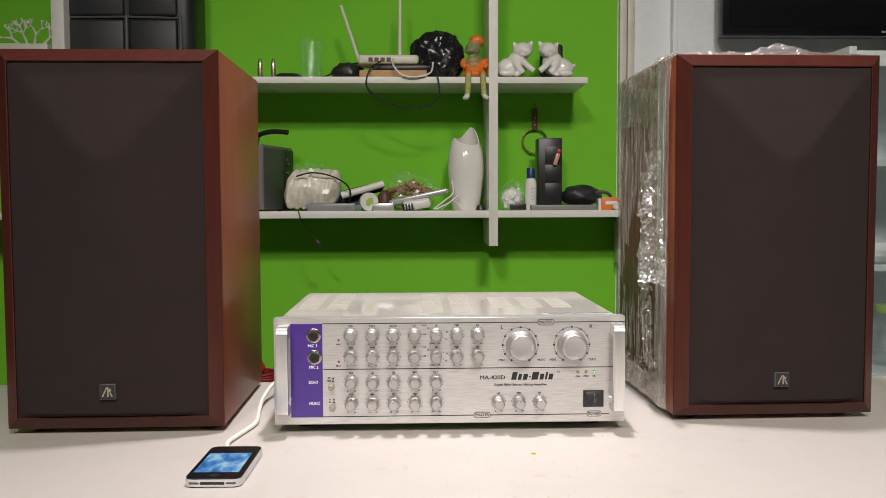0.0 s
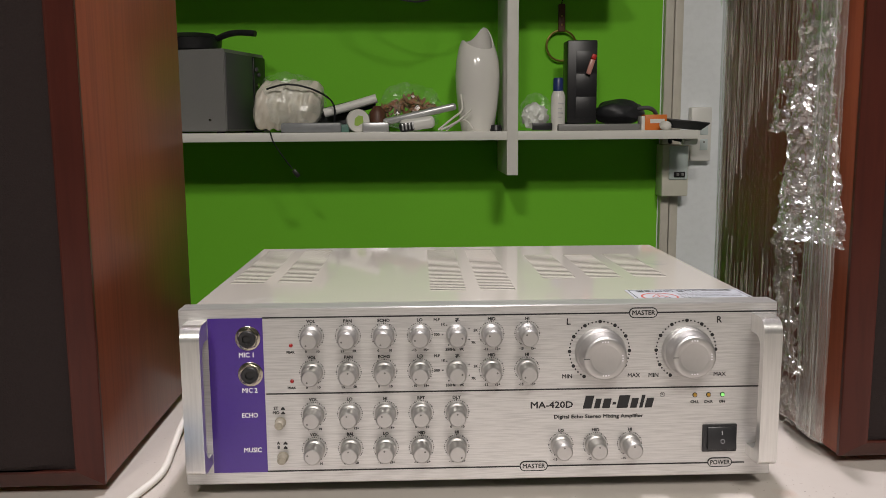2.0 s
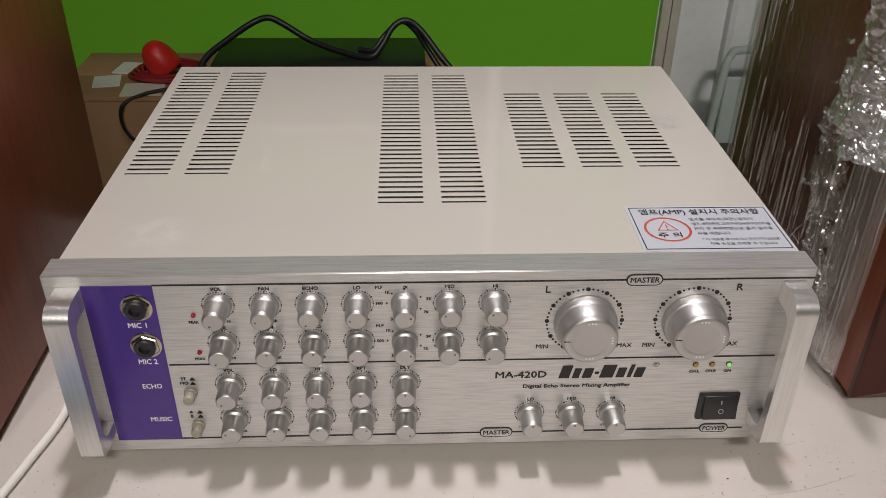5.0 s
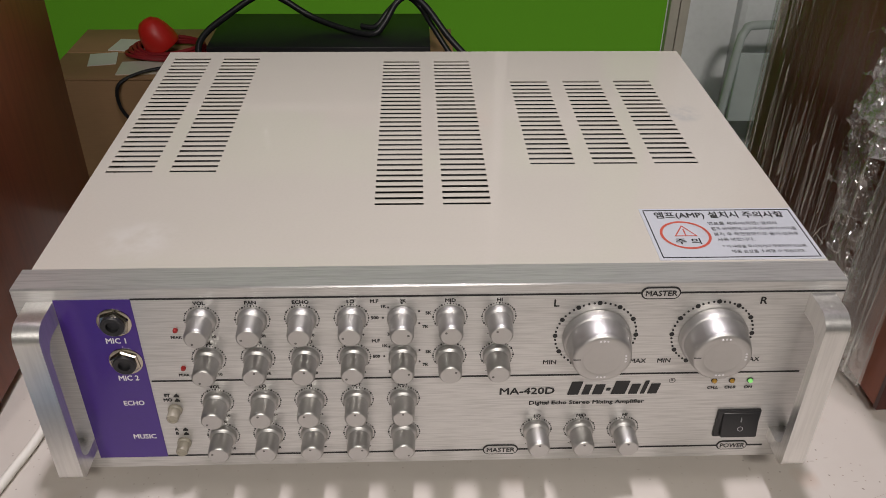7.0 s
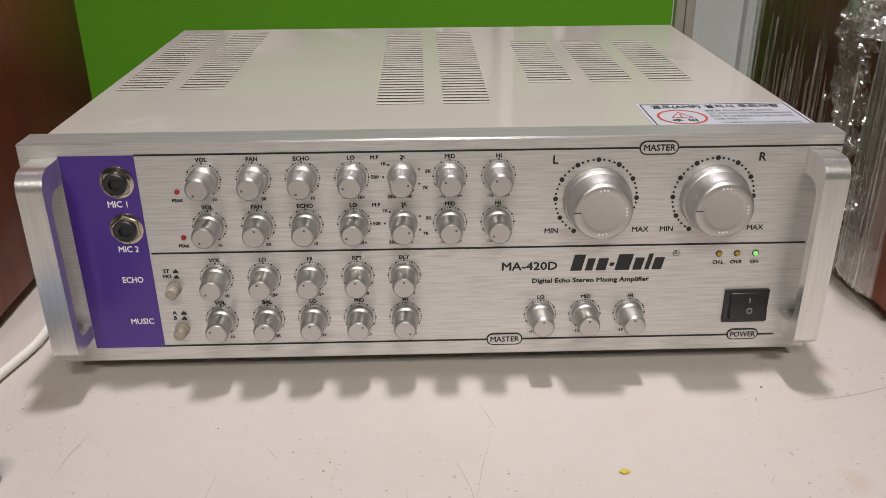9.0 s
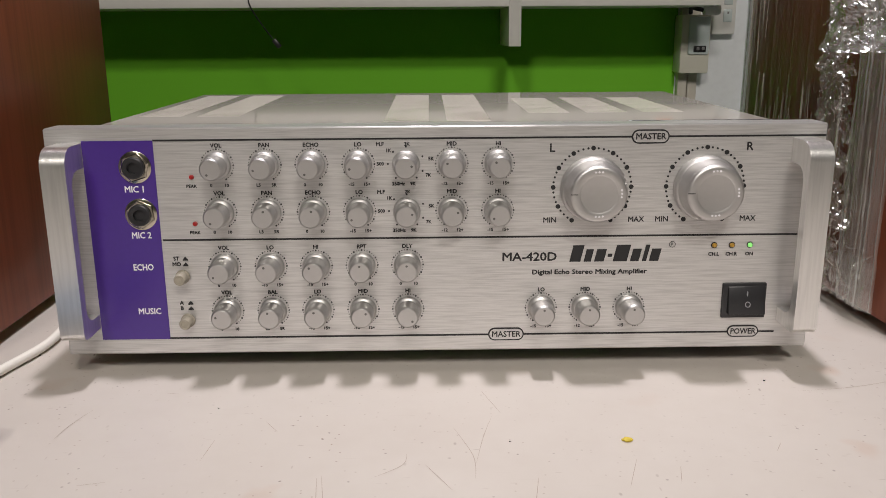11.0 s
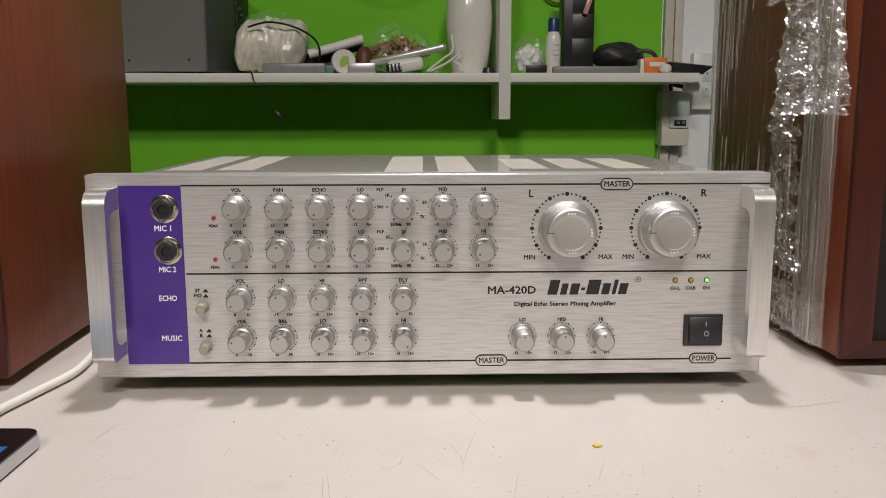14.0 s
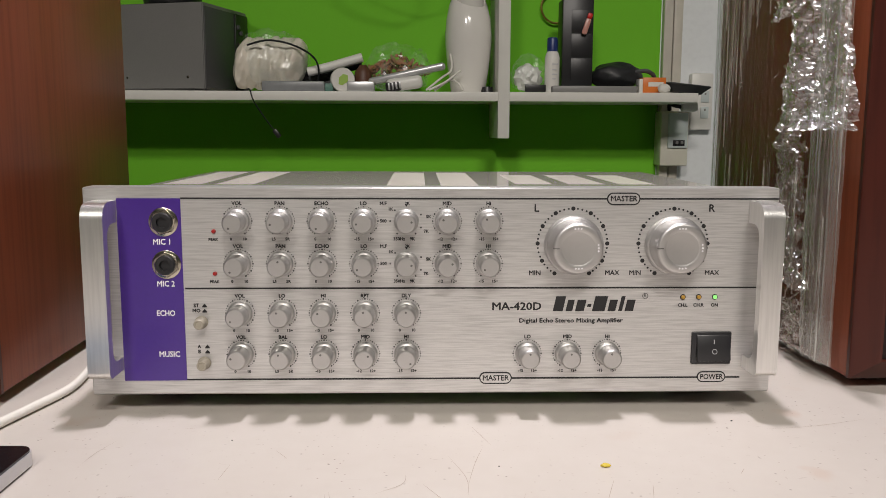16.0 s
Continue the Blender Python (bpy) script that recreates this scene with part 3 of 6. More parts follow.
part("handle", handle(-0.2085, -0.1948), M_ALUV, amp, "bent aluminium rack handle")
part("handle", handle(0.2088, 0.2222), M_ALUV, amp, "bent aluminium rack handle")

# microphone sockets
for k, (sx, sz) in enumerate(((-0.1655, 0.1250), (-0.1645, 0.0978))):
    base = pose(sx, 0, sz, 90, 0, 0)
    s = part("microphone_socket", lathe([(0.0092, 0.0002), (0.0092, 0.0009), (0.0086, 0.0012)], 32, base), M_CHROME, amp, "nickel jack socket with hexagonal nut")
    part("nut", add_lathe(bmesh.new(), [(0.0084, 0.0010), (0.0084, 0.0024), (0.0076, 0.0031), (0.0060, 0.0031)], 6, base @ pose(0, 0, 0, 0, 0, 17 + 20 * k), False), M_CHROME, s)
    bm = lathe([(0.0063, 0.0028), (0.0063, 0.0046), (0.0056, 0.0051), (0.0034, 0.0049), (0.0032, 0.0012), (0.0, 0.0012)], 28, base)
    part("bush", bm, M_BLACK, s, "black plastic bush")
front_text("lettering", "MIC 1", -0.1668, 0.1122, 0.0052, M_WINK, amp, y=-0.0006, bold=0.00012, width=0.0108)
front_text("lettering", "MIC 2", -0.1655, 0.0852, 0.0052, M_WINK, amp, y=-0.0006, bold=0.00012, width=0.0112)
front_text("lettering", "ECHO", -0.1662, 0.0660, 0.0052, M_WINK, amp, y=-0.0006, bold=0.00012, width=0.0117)
front_text("lettering", "MUSIC", -0.1650, 0.0390, 0.0052, M_WINK, amp, y=-0.0006, bold=0.00012, width=0.0132)

# peak lamps
for z in (0.1190, 0.0918):
    part("peak_lamp", lathe([(0.0014, 0), (0.0014, 0.0010), (0.0010, 0.0018), (0.0, 0.0021)], 14, pose(-0.1342, 0, z, 90, 0, 0)), M_REDLED, amp, "small red peak light")
    front_text("lettering", "PEAK", -0.1346, z - 0.0053, 0.0026, M_INK, amp, bold=0.00012, width=0.0062)


# knobs
def small_knob_mesh():
    bm = bmesh.new()
    add_lathe(bm, [(0.0079, 0.0004), (0.0079, 0.0030), (0.0075, 0.0036), (0.0066, 0.0040), (0.0063, 0.0043), (0.0063, 0.0049), (0.0067, 0.0054), (0.0065, 0.0150), (0.0061, 0.0164), (0.0054, 0.0170), (0.0, 0.0170)], 28)
    return mesh_from(bm, "knob", M_KNOB)


KNOB = small_knob_mesh()
# flat disc for the hollow dimple; its shade is in the grey colour
DIMPLE = mesh_from(lathe([(0.00075, 0.0168), (0.00070, 0.01706), (0.0, 0.01706)], 10), "pointer", M_DIMPLE)


DOTS = {}


def printed_dot(r):
    if r not in DOTS:
        DOTS[r] = mesh_from(add_poly(bmesh.new(), arc_pts(0, 0, r, 0, 330, 11), 0.0006), "printed_dot", M_INK, False)
    return DOTS[r]


def dial(x, z, r, a0, a1, big, small, rb, rs, name="scale_mark"):
    """Ring of printed dots from angle a0 to a1."""
    for i in range(big):
        ang = a0 + (a1 - a0) * i / (big - 1)
        for j in range(small + 1):
            if i == big - 1 and j:
                break
            q = radians(ang + (a1 - a0) / (big - 1) * j / (small + 1))
            part(name, printed_dot(rb if j == 0 else rs), None, amp, m=pose(x + r * math.cos(q), -0.0004, z + r * math.sin(q)))


def small_knob(x, z, title, lo, hi, turn, tz=0.0112, bz=0.0116):
    k = part("knob", KNOB, None, amp, "satin aluminium rotary knob", pose(x, 0, z, 90, 0, 0))
    a = radians(turn)
    part("pointer", DIMPLE, None, k, m=pose(0.0036 * math.cos(a), 0.0036 * math.sin(a), 0))
    dial(x, z, 0.0092, 240, -60, 11, 2, 0.00050, 0.00026)
    front_text("lettering", title, x, z + tz, 0.0033, M_INK, amp, bold=0.00014)
    front_text("lettering", lo, x - 0.0042, z - bz, 0.0026, M_INK, amp, bold=0.00012)
    front_text("lettering", hi, x + 0.0046, z - bz, 0.0026, M_INK, amp, bold=0.00012)


XS = (-0.1192, -0.0922, -0.0658, -0.0392, -0.0120, 0.0140, 0.0405)
ROW1 = (("VOL", "0", "10", 235), ("PAN", "L5", "5R", 190), ("ECHO", "0", "10", 240), ("LO", "-15", "15+", 185), None, ("MID", "-12", "12+", 140), ("HI", "-15", "15+", 130))
ROW2 = (("VOL", "0", "10", 235), ("PAN", "L5", "5R", 80), ("ECHO", "0", "10", 75), ("LO", "-15", "15+", 205), None, ("MID", "-12", "12+", 35), ("HI", "-15", "15+", 205))
for z, row, turn in ((0.1256, ROW1, 15), (0.0982, ROW2, 20)):
    for x, spec in zip(XS, row):
        if spec:
            small_knob(x, z, *spec)
        else:
            k = part("knob", KNOB, None, amp, "satin aluminium rotary knob", pose(x, 0, z, 90, 0, 0))
            part("pointer", DIMPLE, None, k, m=pose(0.0036 * math.cos(radians(turn)), 0.0036 * math.sin(radians(turn)), 0))
            for q in (235, 180, 135, 90, 25, -25, -55):
                part("scale_mark", printed_dot(0.00055), None, amp, m=pose(x + 0.0103 * math.cos(radians(q)), -0.0004, z + 0.0098 * math.sin(radians(q))))
            for body, dx, dz in (("350Hz", -0.0046, -0.0115), ("9K", 0.0038, -0.0115), ("500", -0.0147, 0), ("1K", -0.0100, 0.0076), ("2K", 0.0006, 0.0112), ("5K", 0.0142, 0.0028), ("7K", 0.0126, -0.0066), ("M.F", -0.0147, 0.0112)):
                front_text("lettering", body, x + dx, z + dz, 0.0028 if body != "M.F" else 0.0031, M_INK, amp, bold=0.00013)
ROW3 = (("VOL", "0", "10", 215), ("LO", "-15", "15+", 110), ("HI", "-15", "15+", 125), ("RPT", "0", "10", 95), ("DLY", "0", "10", 90))
ROW4 = (("VOL", "0", "10", 160), ("BAL", "L5", "5R", 100), ("LO", "-15", "15+", 100), ("MID", "-12", "12+", 45), ("HI", "-15", "15+", -40))
for z, row in ((0.0660, ROW3), (0.0388, ROW4)):
    for i, spec in enumerate(row):
        small_knob((-0.1190, -0.0920, -0.0655, -0.0388, -0.0122)[i], z, *spec)
for x, spec in zip((0.0668, 0.0930, 0.1192), (("LO", "-15", "15+", 90), ("MID", "-12", "12+", 90), ("HI", "-15", "15+", 95))):
    small_knob(x, 0.0386, *spec)

# mode buttons
BTN = mesh_from(lathe([(0.0042, 0.0002), (0.0042, 0.0016), (0.0036, 0.0022), (0.0034, 0.0080), (0.0030, 0.0086), (0.0022, 0.0086), (0.0018, 0.0080), (0.0, 0.0080)], 24), "button", M_CREAM)
for x, z, l1, l2 in ((-0.1438, 0.0602, "ST", "MO"), (-0.1428, 0.0332, "A", "B")):
    part("button", BTN, None, amp, "cream plastic push button", pose(x, 0, z, 90, 0, 0))
    for body, dz in ((l1, 0.0108), (l2, 0.0074)):
        front_text("lettering", body, x - 0.0031, z + dz, 0.0032, M_INK, amp, bold=0.00014)
        part("symbol", add_poly(bmesh.new(), [(x + 0.0006, z + dz - 0.0011), (x + 0.0036, z + dz - 0.0011), (x + 0.0036, z + dz - 0.0005), (x + 0.0021, z + dz + 0.0012), (x + 0.0006, z + dz - 0.0005)], 0.0006, pose(0, -0.0005, 0)), M_INK, amp, smooth=False)

# master volume knobs
def big_knob_mesh():
    return mesh_from(lathe([(0.0188, 0.0004), (0.0188, 0.0050), (0.0183, 0.0060), (0.0176, 0.0064), (0.0173, 0.0072), (0.0170, 0.0140), (0.0164, 0.0148), (0.0162, 0.0175), (0.0158, 0.0187), (0.0150, 0.0193),
                            (0.0144, 0.0195), (0.0108, 0.0195), (0.0106, 0.01940), (0.0103, 0.01935), (0.0, 0.01930)], 56), "master_knob", M_KNOB)


BIG = big_knob_mesh()
DOT = mesh_from(lathe([(0.0006, 0.0193), (0.0006, 0.0197), (0.0, 0.0197)], 10), "marker", M_WINK)
for x, z in ((0.0948, 0.1112), (0.1600, 0.1112)):
    k = part("master_knob", BIG, None, amp, "large satin aluminium master volume knob", pose(x + 0.0004, 0, z - 0.0008, 90, 0, 0))
    part("pointer", box(-0.0158, -0.0118, -0.0002, 0.0002, 0.0193, 0.0197), M_INK, k)
    for c in (90, 0, 270):
        for dd in (-9, 0, 9):
            a = radians(c + dd + 2)
            part("marker", DOT, None, k, m=pose(0.0126 * math.cos(a), 0.0126 * math.sin(a), 0))
    dial(x, z, 0.0225, 240, -60, 11, 3, 0.00135, 0.00062)
    front_text("lettering", "MIN", x - 0.0240, z - 0.0193, 0.0044, M_INK, amp, bold=0.0001)
    front_text("lettering", "MAX", x + 0.0262, z - 0.0193, 0.0044, M_INK, amp, bold=0.0001)
front_text("lettering", "L", 0.0712, 0.1338, 0.0068, M_INK, amp, bold=0.00015)
front_text("lettering", "R", 0.1842, 0.1338, 0.0068, M_INK, amp, bold=0.00015)

# model lettering
front_text("lettering", "MA-420D", 0.0594, 0.0698, 0.0072, M_INK, amp, bold=0.00018, width=0.0320)
front_text("lettering", "Digital Echo Stereo Mixing Amplifier", 0.0950, 0.0605, 0.0040, M_INK, amp, bold=0.00014, width=0.0680)


# slanted black blocks in place of the maker's name
for x0, x1, z0, z1 in ((0.0, 0.0064, 0, 0.0098), (0.0084, 0.0126, 0, 0.0074), (0.0146, 0.0202, 0, 0.0074), (0.0218, 0.0242, 0.0028, 0.0046), (0.0256, 0.0338, 0, 0.0098), (0.0358, 0.0408, 0, 0.0074), (0.0428, 0.0452, 0, 0.0098), (0.0470, 0.0524, 0, 0.0074)):
    part("maker_block", add_poly(bmesh.new(), [(x0 + 0.22 * z0, z0), (x1 + 0.22 * z0, z0), (x1 + 0.22 * z1, z1), (x0 + 0.22 * z1, z1)], 0.0006, pose(0.0830, -0.0005, 0.0668)), M_INK, amp, "bold black slanted block", smooth=False)
bm = bmesh.new()
ring_o, ring_i = arc_pts(0.1432, 0.0768, 0.0019, 0, 350, 20), arc_pts(0.1432, 0.0768, 0.0016, 0, 350, 20)
for i in range(21):
    j = (i + 1) % 21
    bm.faces.new([bm.verts.new((x, -0.0005, z)) for x, z in (ring_o[i], ring_o[j], ring_i[j], ring_i[i])])
part("registered_mark", bm, M_INK, amp, smooth=False)
front_text("lettering", "R", 0.1432, 0.0768, 0.0026, M_INK, amp)

# signal lamps
for x, t, mm, lab in ((0.1680, "CH.L", M_AMBLED, "amber signal light"), (0.1784, "CH.R", M_AMBLED, "amber signal light"), (0.1890, "ON", M_GRNLED, "lit green power light")):
    led = part("signal_lamp", lathe([(0.0014, 0), (0.0014, 0.0010), (0.0010, 0.0018), (0.0, 0.0021)], 14, pose(x, 0, 0.0760, 90, 0, 0)), mm, amp, lab)
    part("bezel", add_lathe(bmesh.new(), [(0.0019, 0.0002), (0.0018, 0.0006), (0.00145, 0.0006), (0.00142, 0.0002)], 18, pose(x, 0, 0.0760, 90, 0, 0), False), M_DARKIN, led, "dark rim")
    front_text("lettering", t, x, 0.0705, 0.0030, M_INK, amp, bold=0.00013)

# power switch
sw = part("power_switch", box(0.1748, 0.2010, -0.0018, 0.004, 0.0312, 0.0528, 0.0008), M_BLACK, amp, "black rocker power switch")
bm = box(0.1778, 0.2000, -0.0055, 0.0, 0.0340, 0.0515, 0.0010)
for v in bm.verts:
    if v.co.y < -0.002:
        v.co.y += 0.0034 * (v.co.z - 0.034) / 0.0175 - 0.0002
part("rocker", bm, M_BLACK, sw)
part("mark", box(0.18870, 0.18910, -0.0040, -0.003, 0.0454, 0.0482), M_SWINK, sw)
bm = bmesh.new()
ro, ri = arc_pts(0.1892, 0.0404, 0.0017, 0, 345, 23), arc_pts(0.1892, 0.0404, 0.0013, 0, 345, 23)
for i in range(24):
    j = (i + 1) % 24
    q = [bm.verts.new((x, -0.0052 + 0.0034 * (z - 0.034) / 0.0175 - 0.0006, z)) for x, z in (ro[i], ro[j], ri[j], ri[i])]
    bm.faces.new(q)
part("mark", bm, M_SWINK, sw, smooth=False)

# caution sticker on the lid
LX0, LX1, LY0, LY1 = 0.1311, 0.2265, 0.0232, 0.0790
stick = part("sticker", box(LX0, LX1, LY0, LY1, LIDZ - 0.0004, LIDZ + 0.0003), M_PAPER, amp, "white caution sticker with red ring, edges scuffed", pose(0.0031, 0.0069, 0))
def flat(bm_or_me, name, material, label="", m=None):
    return part(name, bm_or_me, material, stick, label, m, smooth=False)
ZS = LIDZ + 0.0005
bm = bmesh.new()
for x0, x1, y0, y1 in ((LX0 + 0.002, LX1 - 0.002, LY1 - 0.0026, LY1 - 0.0019), (LX0 + 0.002, LX1 - 0.002, LY0 + 0.0019, LY0 + 0.0026), (LX0 + 0.002, LX0 + 0.0026, LY0 + 0.002, LY1 - 0.002), (LX1 - 0.0026, LX1 - 0.002, LY0 + 0.002, LY1 - 0.002)):
    add_box(bm, x0, x1, y0, y1, ZS - 0.0003, ZS)
flat(bm, "border", M_INK)
def up_text(body, x, y, size, width=None, bold=0.0, mm=M_INK):
    flat(text_mesh(body, size, mm, bold=bold, width=width), "lettering", mm, m=pose(x, y, ZS))
up_text("앰프(AMP) 설치시 주의사항", 0.1790, 0.0705, 0.0080, 0.0800, 0.00015)
up_text("앰프를 세워서(측면) 설치시", 0.1905, 0.0610, 0.0042, 0.0420)
up_text("앰프 바닥면에 고무쿠션(AMP FOOT)을", 0.1955, 0.0550, 0.0042, 0.0515)
up_text("분리 후 측면방향으로 옮겨 설치후", 0.1950, 0.0490, 0.0042, 0.0510)
up_text("사용 바랍니다.", 0.1810, 0.0432, 0.0042, 0.0220)
up_text("* 이 내용을 무시하거나 주의하지 않으면", 0.1955, 0.0360, 0.0036, 0.0490)
up_text("제품 손상을 초래할 수 있습니다.", 0.1960, 0.0308, 0.0036, 0.0430)
bm = bmesh.new()
ro, ri = [], []
for i in range(40):
    a = 2 * math.pi * i / 40
    ro.append(bm.verts.new((0.1525 + 0.0150 * math.cos(a), 0.0490 + 0.0150 * math.sin(a), ZS)))
    ri.append(bm.verts.new((0.1525 + 0.0134 * math.cos(a), 0.0490 + 0.0134 * math.sin(a), ZS)))
for i in range(40):
    j = (i + 1) % 40
    bm.faces.new((ro[i], ro[j], ri[j], ri[i]))
flat(bm, "ring", M_REDINK)
bm = bmesh.new()
tri = lambda k: [(0.1525 + k * 0.0080 * math.cos(a), 0.0515 + k * 0.0080 * math.sin(a)) for a in (radians(90), radians(210), radians(330))]
A, B = [bm.verts.new((x, y, ZS)) for x, y in tri(1)], [bm.verts.new((x, y, ZS)) for x, y in tri(0.82)]
for i in range(3):
    bm.faces.new((A[i], A[(i + 1) % 3], B[(i + 1) % 3], B[i]))
add_box(bm, 0.1521, 0.1529, 0.0505, 0.0550, ZS - 0.0003, ZS)
add_box(bm, 0.1521, 0.1529, 0.0485, 0.0495, ZS - 0.0003, ZS)
flat(bm, "warning_triangle", M_REDINK)
up_text("주 의", 0.1525, 0.0415, 0.0066, 0.0150, 0.0001)

# ---------------------------------------------------------------- loudspeakers
SW, SD, SH = 0.270, 0.290, 0.474


def loudspeaker(m, label):
    """Origin at the middle of the bottom front edge, on its feet."""
    sp = empty("loudspeaker", m, label, "loudspeaker", "pair of bookshelf loudspeakers")
    z0 = 0.008
    hw = SW / 2
    part("cabinet", box(-hw, hw, 0.016, SD, z0, z0 + SH, 0.0015), M_WOOD, sp, "red-brown cherry veneer cabinet")
    # chamfered mitred front frame
    c, w = 0.0155, 0.0012
    def loop(ix, iz, y):
        return [(-hw + ix, y, z0 + iz), (hw - ix, y, z0 + iz), (hw - ix, y, z0 + SH - iz), (-hw + ix, y, z0 + SH - iz)]
    loops = [loop(0, 0, 0.016), loop(0, 0, 0.0125), loop(0.0007, 0.0007, 0.0116), loop(c - 0.0008, c - 0.0008, 0.0004), loop(c, c, 0.0), loop(c + w, c + w, 0.0002), loop(c + w, c + w, 0.016)]
    for side in range(4):
        bm = bmesh.new()
        rows = []
        for lp in loops:
            a, b = lp[side], lp[(side + 1) % 4]
            rows.append((bm.verts.new(a), bm.verts.new(b)))
        for r, s in zip(rows, rows[1:]):
            bm.faces.new((r[0], r[1], s[1], s[0]))
        bm.faces.new([r[0] for r in rows])
        bm.faces.new([r[1] for r in rows])
        bm.faces.new((rows[0][0], rows[0][1], rows[-1][1], rows[-1][0]))
        part("frame_rail", bm, M_WOODF, sp, "mahogany-stained mitred frame rail", smooth=False)
    # cloth grille with a shallow raised facet
    gx, gz0, gz1 = hw - c - w, z0 + c + w, z0 + SH - c - w
    bm = bmesh.new()
    nx, nz, peak = 36, 64, 0.125
    grid = []
    for i in range(nx + 1):
        row = []
        for k in range(nz + 1):
            x, z = -gx + 2 * gx * i / nx, gz0 + (gz1 - gz0) * k / nz
            side = 1 - (math.sqrt((x / gx) ** 2 + 0.02) - 0.141) / 0.869
            rise = min(side, (gz1 - z) / peak, 0.35 + (z - gz0) / 0.42)
            rise = min(rise, (z - gz0) / 0.02)
            q = Vector((x * 30, z * 30, hw))
            row.append(bm.verts.new((x, 0.003 - 0.034 * rise - 0.0006 * noise.noise(q), z)))
        grid.append(row)
    for i in range(nx):
        for k in range(nz):
            bm.faces.new((grid[i][k], grid[i + 1][k], grid[i + 1][k + 1], grid[i][k + 1]))
    g = part("grille", bm, M_GRILLE, sp, "dark brown stretched cloth grille")
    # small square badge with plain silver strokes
    bx, bz, s = -0.001, z0 + 0.052, 0.0095
    fy = -0.0150
    b = part("badge", box(bx - s, bx + s, fy - 0.0012, 0.003, bz - s, bz + s, 0.0006), M_GREYD, sp, "small square black and silver badge")
    part("plate", box(bx - s + 0.0009, bx + s - 0.0009, fy - 0.0018, fy, bz - s + 0.0009, bz + s - 0.0009), M_BLACK, b)
    for pts in ([(-0.0068, -0.0058), (-0.0048, -0.0058), (0.0004, 0.0060), (-0.0012, 0.0060)], [(0.0000, -0.0058), (0.0018, -0.0058), (0.0018, 0.0060), (0.0000, 0.0060)],
                [(0.0018, 0.0046), (0.0048, 0.0038), (0.0050, 0.0010), (0.0018, -0.0002)], [(0.0026, -0.0004), (0.0044, -0.0004), (0.0070, -0.0058), (0.0050, -0.0058)]):
        part("stroke", add_poly(bmesh.new(), pts, 0.0006, pose(bx, fy - 0.0022, bz)), M_CHROME, b, smooth=False)
    for fx in (-hw + 0.03, hw - 0.03):
        for fd in (0.045, SD - 0.03):
            part("foot", lathe([(0.010, 0.0), (0.012, 0.0015), (0.012, 0.0085)], 16, pose(fx, fd, 0)), M_RUBBER, sp)
    return sp


loudspeaker(pose(-0.4160, 0.0, 0, 0, 0, 0.6), "red-brown wooden loudspeaker with dark cloth grille on the table")
right_sp = loudspeaker(pose(0.4385, 0.032, 0, 0, 0, 1.2), "red-brown wooden loudspeaker partly wrapped in torn clear film")

# ---------------------------------------------------------------- shelves on the green wall
thing("shelf_board_upper", box(-1.6, 0.446, SHELF_Y, WALL_Y, 0.622, 0.640, 0.001), M_SHELF, "upper white wall shelf board", "shelf", kind="structure")
thing("shelf_board_lower", box(-1.6, 0.608, SHELF_Y, WALL_Y, 0.246, 0.266, 0.001), M_SHELF, "lower white wall shelf board", "shelf", kind="structure")
thing("shelf_upright_1", box(0.168, 0.1935, SHELF_Y - 0.003, WALL_Y, 0.166, 1.3, 0.001), M_SHELF, "white upright board crossing the shelves", "shelf", kind="structure")
thing("shelf_upright_2", box(-1.035, -1.0, SHELF_Y - 0.003, WALL_Y, 0.166, 1.3, 0.001), M_SHELF, "white upright board crossing the shelves", "shelf", kind="structure")
# unseen board, added above the view to shade the top of the wall
thing("unseen_shelf_board", box(-1.6, 0.446, SHELF_Y, WALL_Y, 1.000, 1.018, 0.001), M_SHELF, "unseen white shelf board added above to shade the upper wall", "shelf", kind="structure")

# ---------------------------------------------------------------- more materials
M_CERAMIC = mat("white_glazed_ceramic", (0.80, 0.78, 0.74), 0.16, stain=0.05, stain_scale=20, coat=0.5)
M_IVORY = mat("ivory_plastic", (0.72, 0.70, 0.60), 0.4, stain=0.12, stain_scale=30)
M_GREY = mat("grey_painted_steel", (0.225, 0.222, 0.215), 0.45, grain=0.15, scale=400, bump=0.05, stain=0.1, stain_scale=12)
M_BAGBLACK = mat("black_polythene", (0.012, 0.012, 0.014), 0.24, grain=0.2, scale=45, stretch=(1, 1, 0.4), bump=0.35)
M_LEATHER = mat("black_leatherette", (0.020, 0.021, 0.024), 0.45, grain=0.3, scale=260, bump=0.25, stain=0.2)
M_SEAM = mat("grey_piping", (0.085, 0.09, 0.095), 0.5, grain=0.2, scale=200)
M_CARTON = mat("brown_cardboard", (0.42, 0.25, 0.125), 0.8, grain=0.15, scale=30, stretch=(1, 1, 12), bump=0.05, stain=0.25, stain_scale=6)
M_RED = mat("red_plastic", (0.62, 0.022, 0.016), 0.4, stain=0.1, stain_scale=30)
M_REDCORD = mat("dark_red_cord", (0.28, 0.015, 0.022), 0.5)
M_PLUGW = mat("white_socket_plastic", (0.80, 0.79, 0.75), 0.35, stain=0.1, stain_scale=20)
M_TRUNK = mat("ivory_cable_trunking", (0.66, 0.62, 0.54), 0.45, stain=0.35, stain_scale=14, grain=0.1, scale=30)
M_TUBE = mat("pale_painted_steel_tube", (0.62, 0.69, 0.68), 0.35, stain=0.2, stain_scale=20)
M_BRASS = mat("brass", (0.62, 0.42, 0.16), 0.28, 1.0, grain=0.2, scale=100)
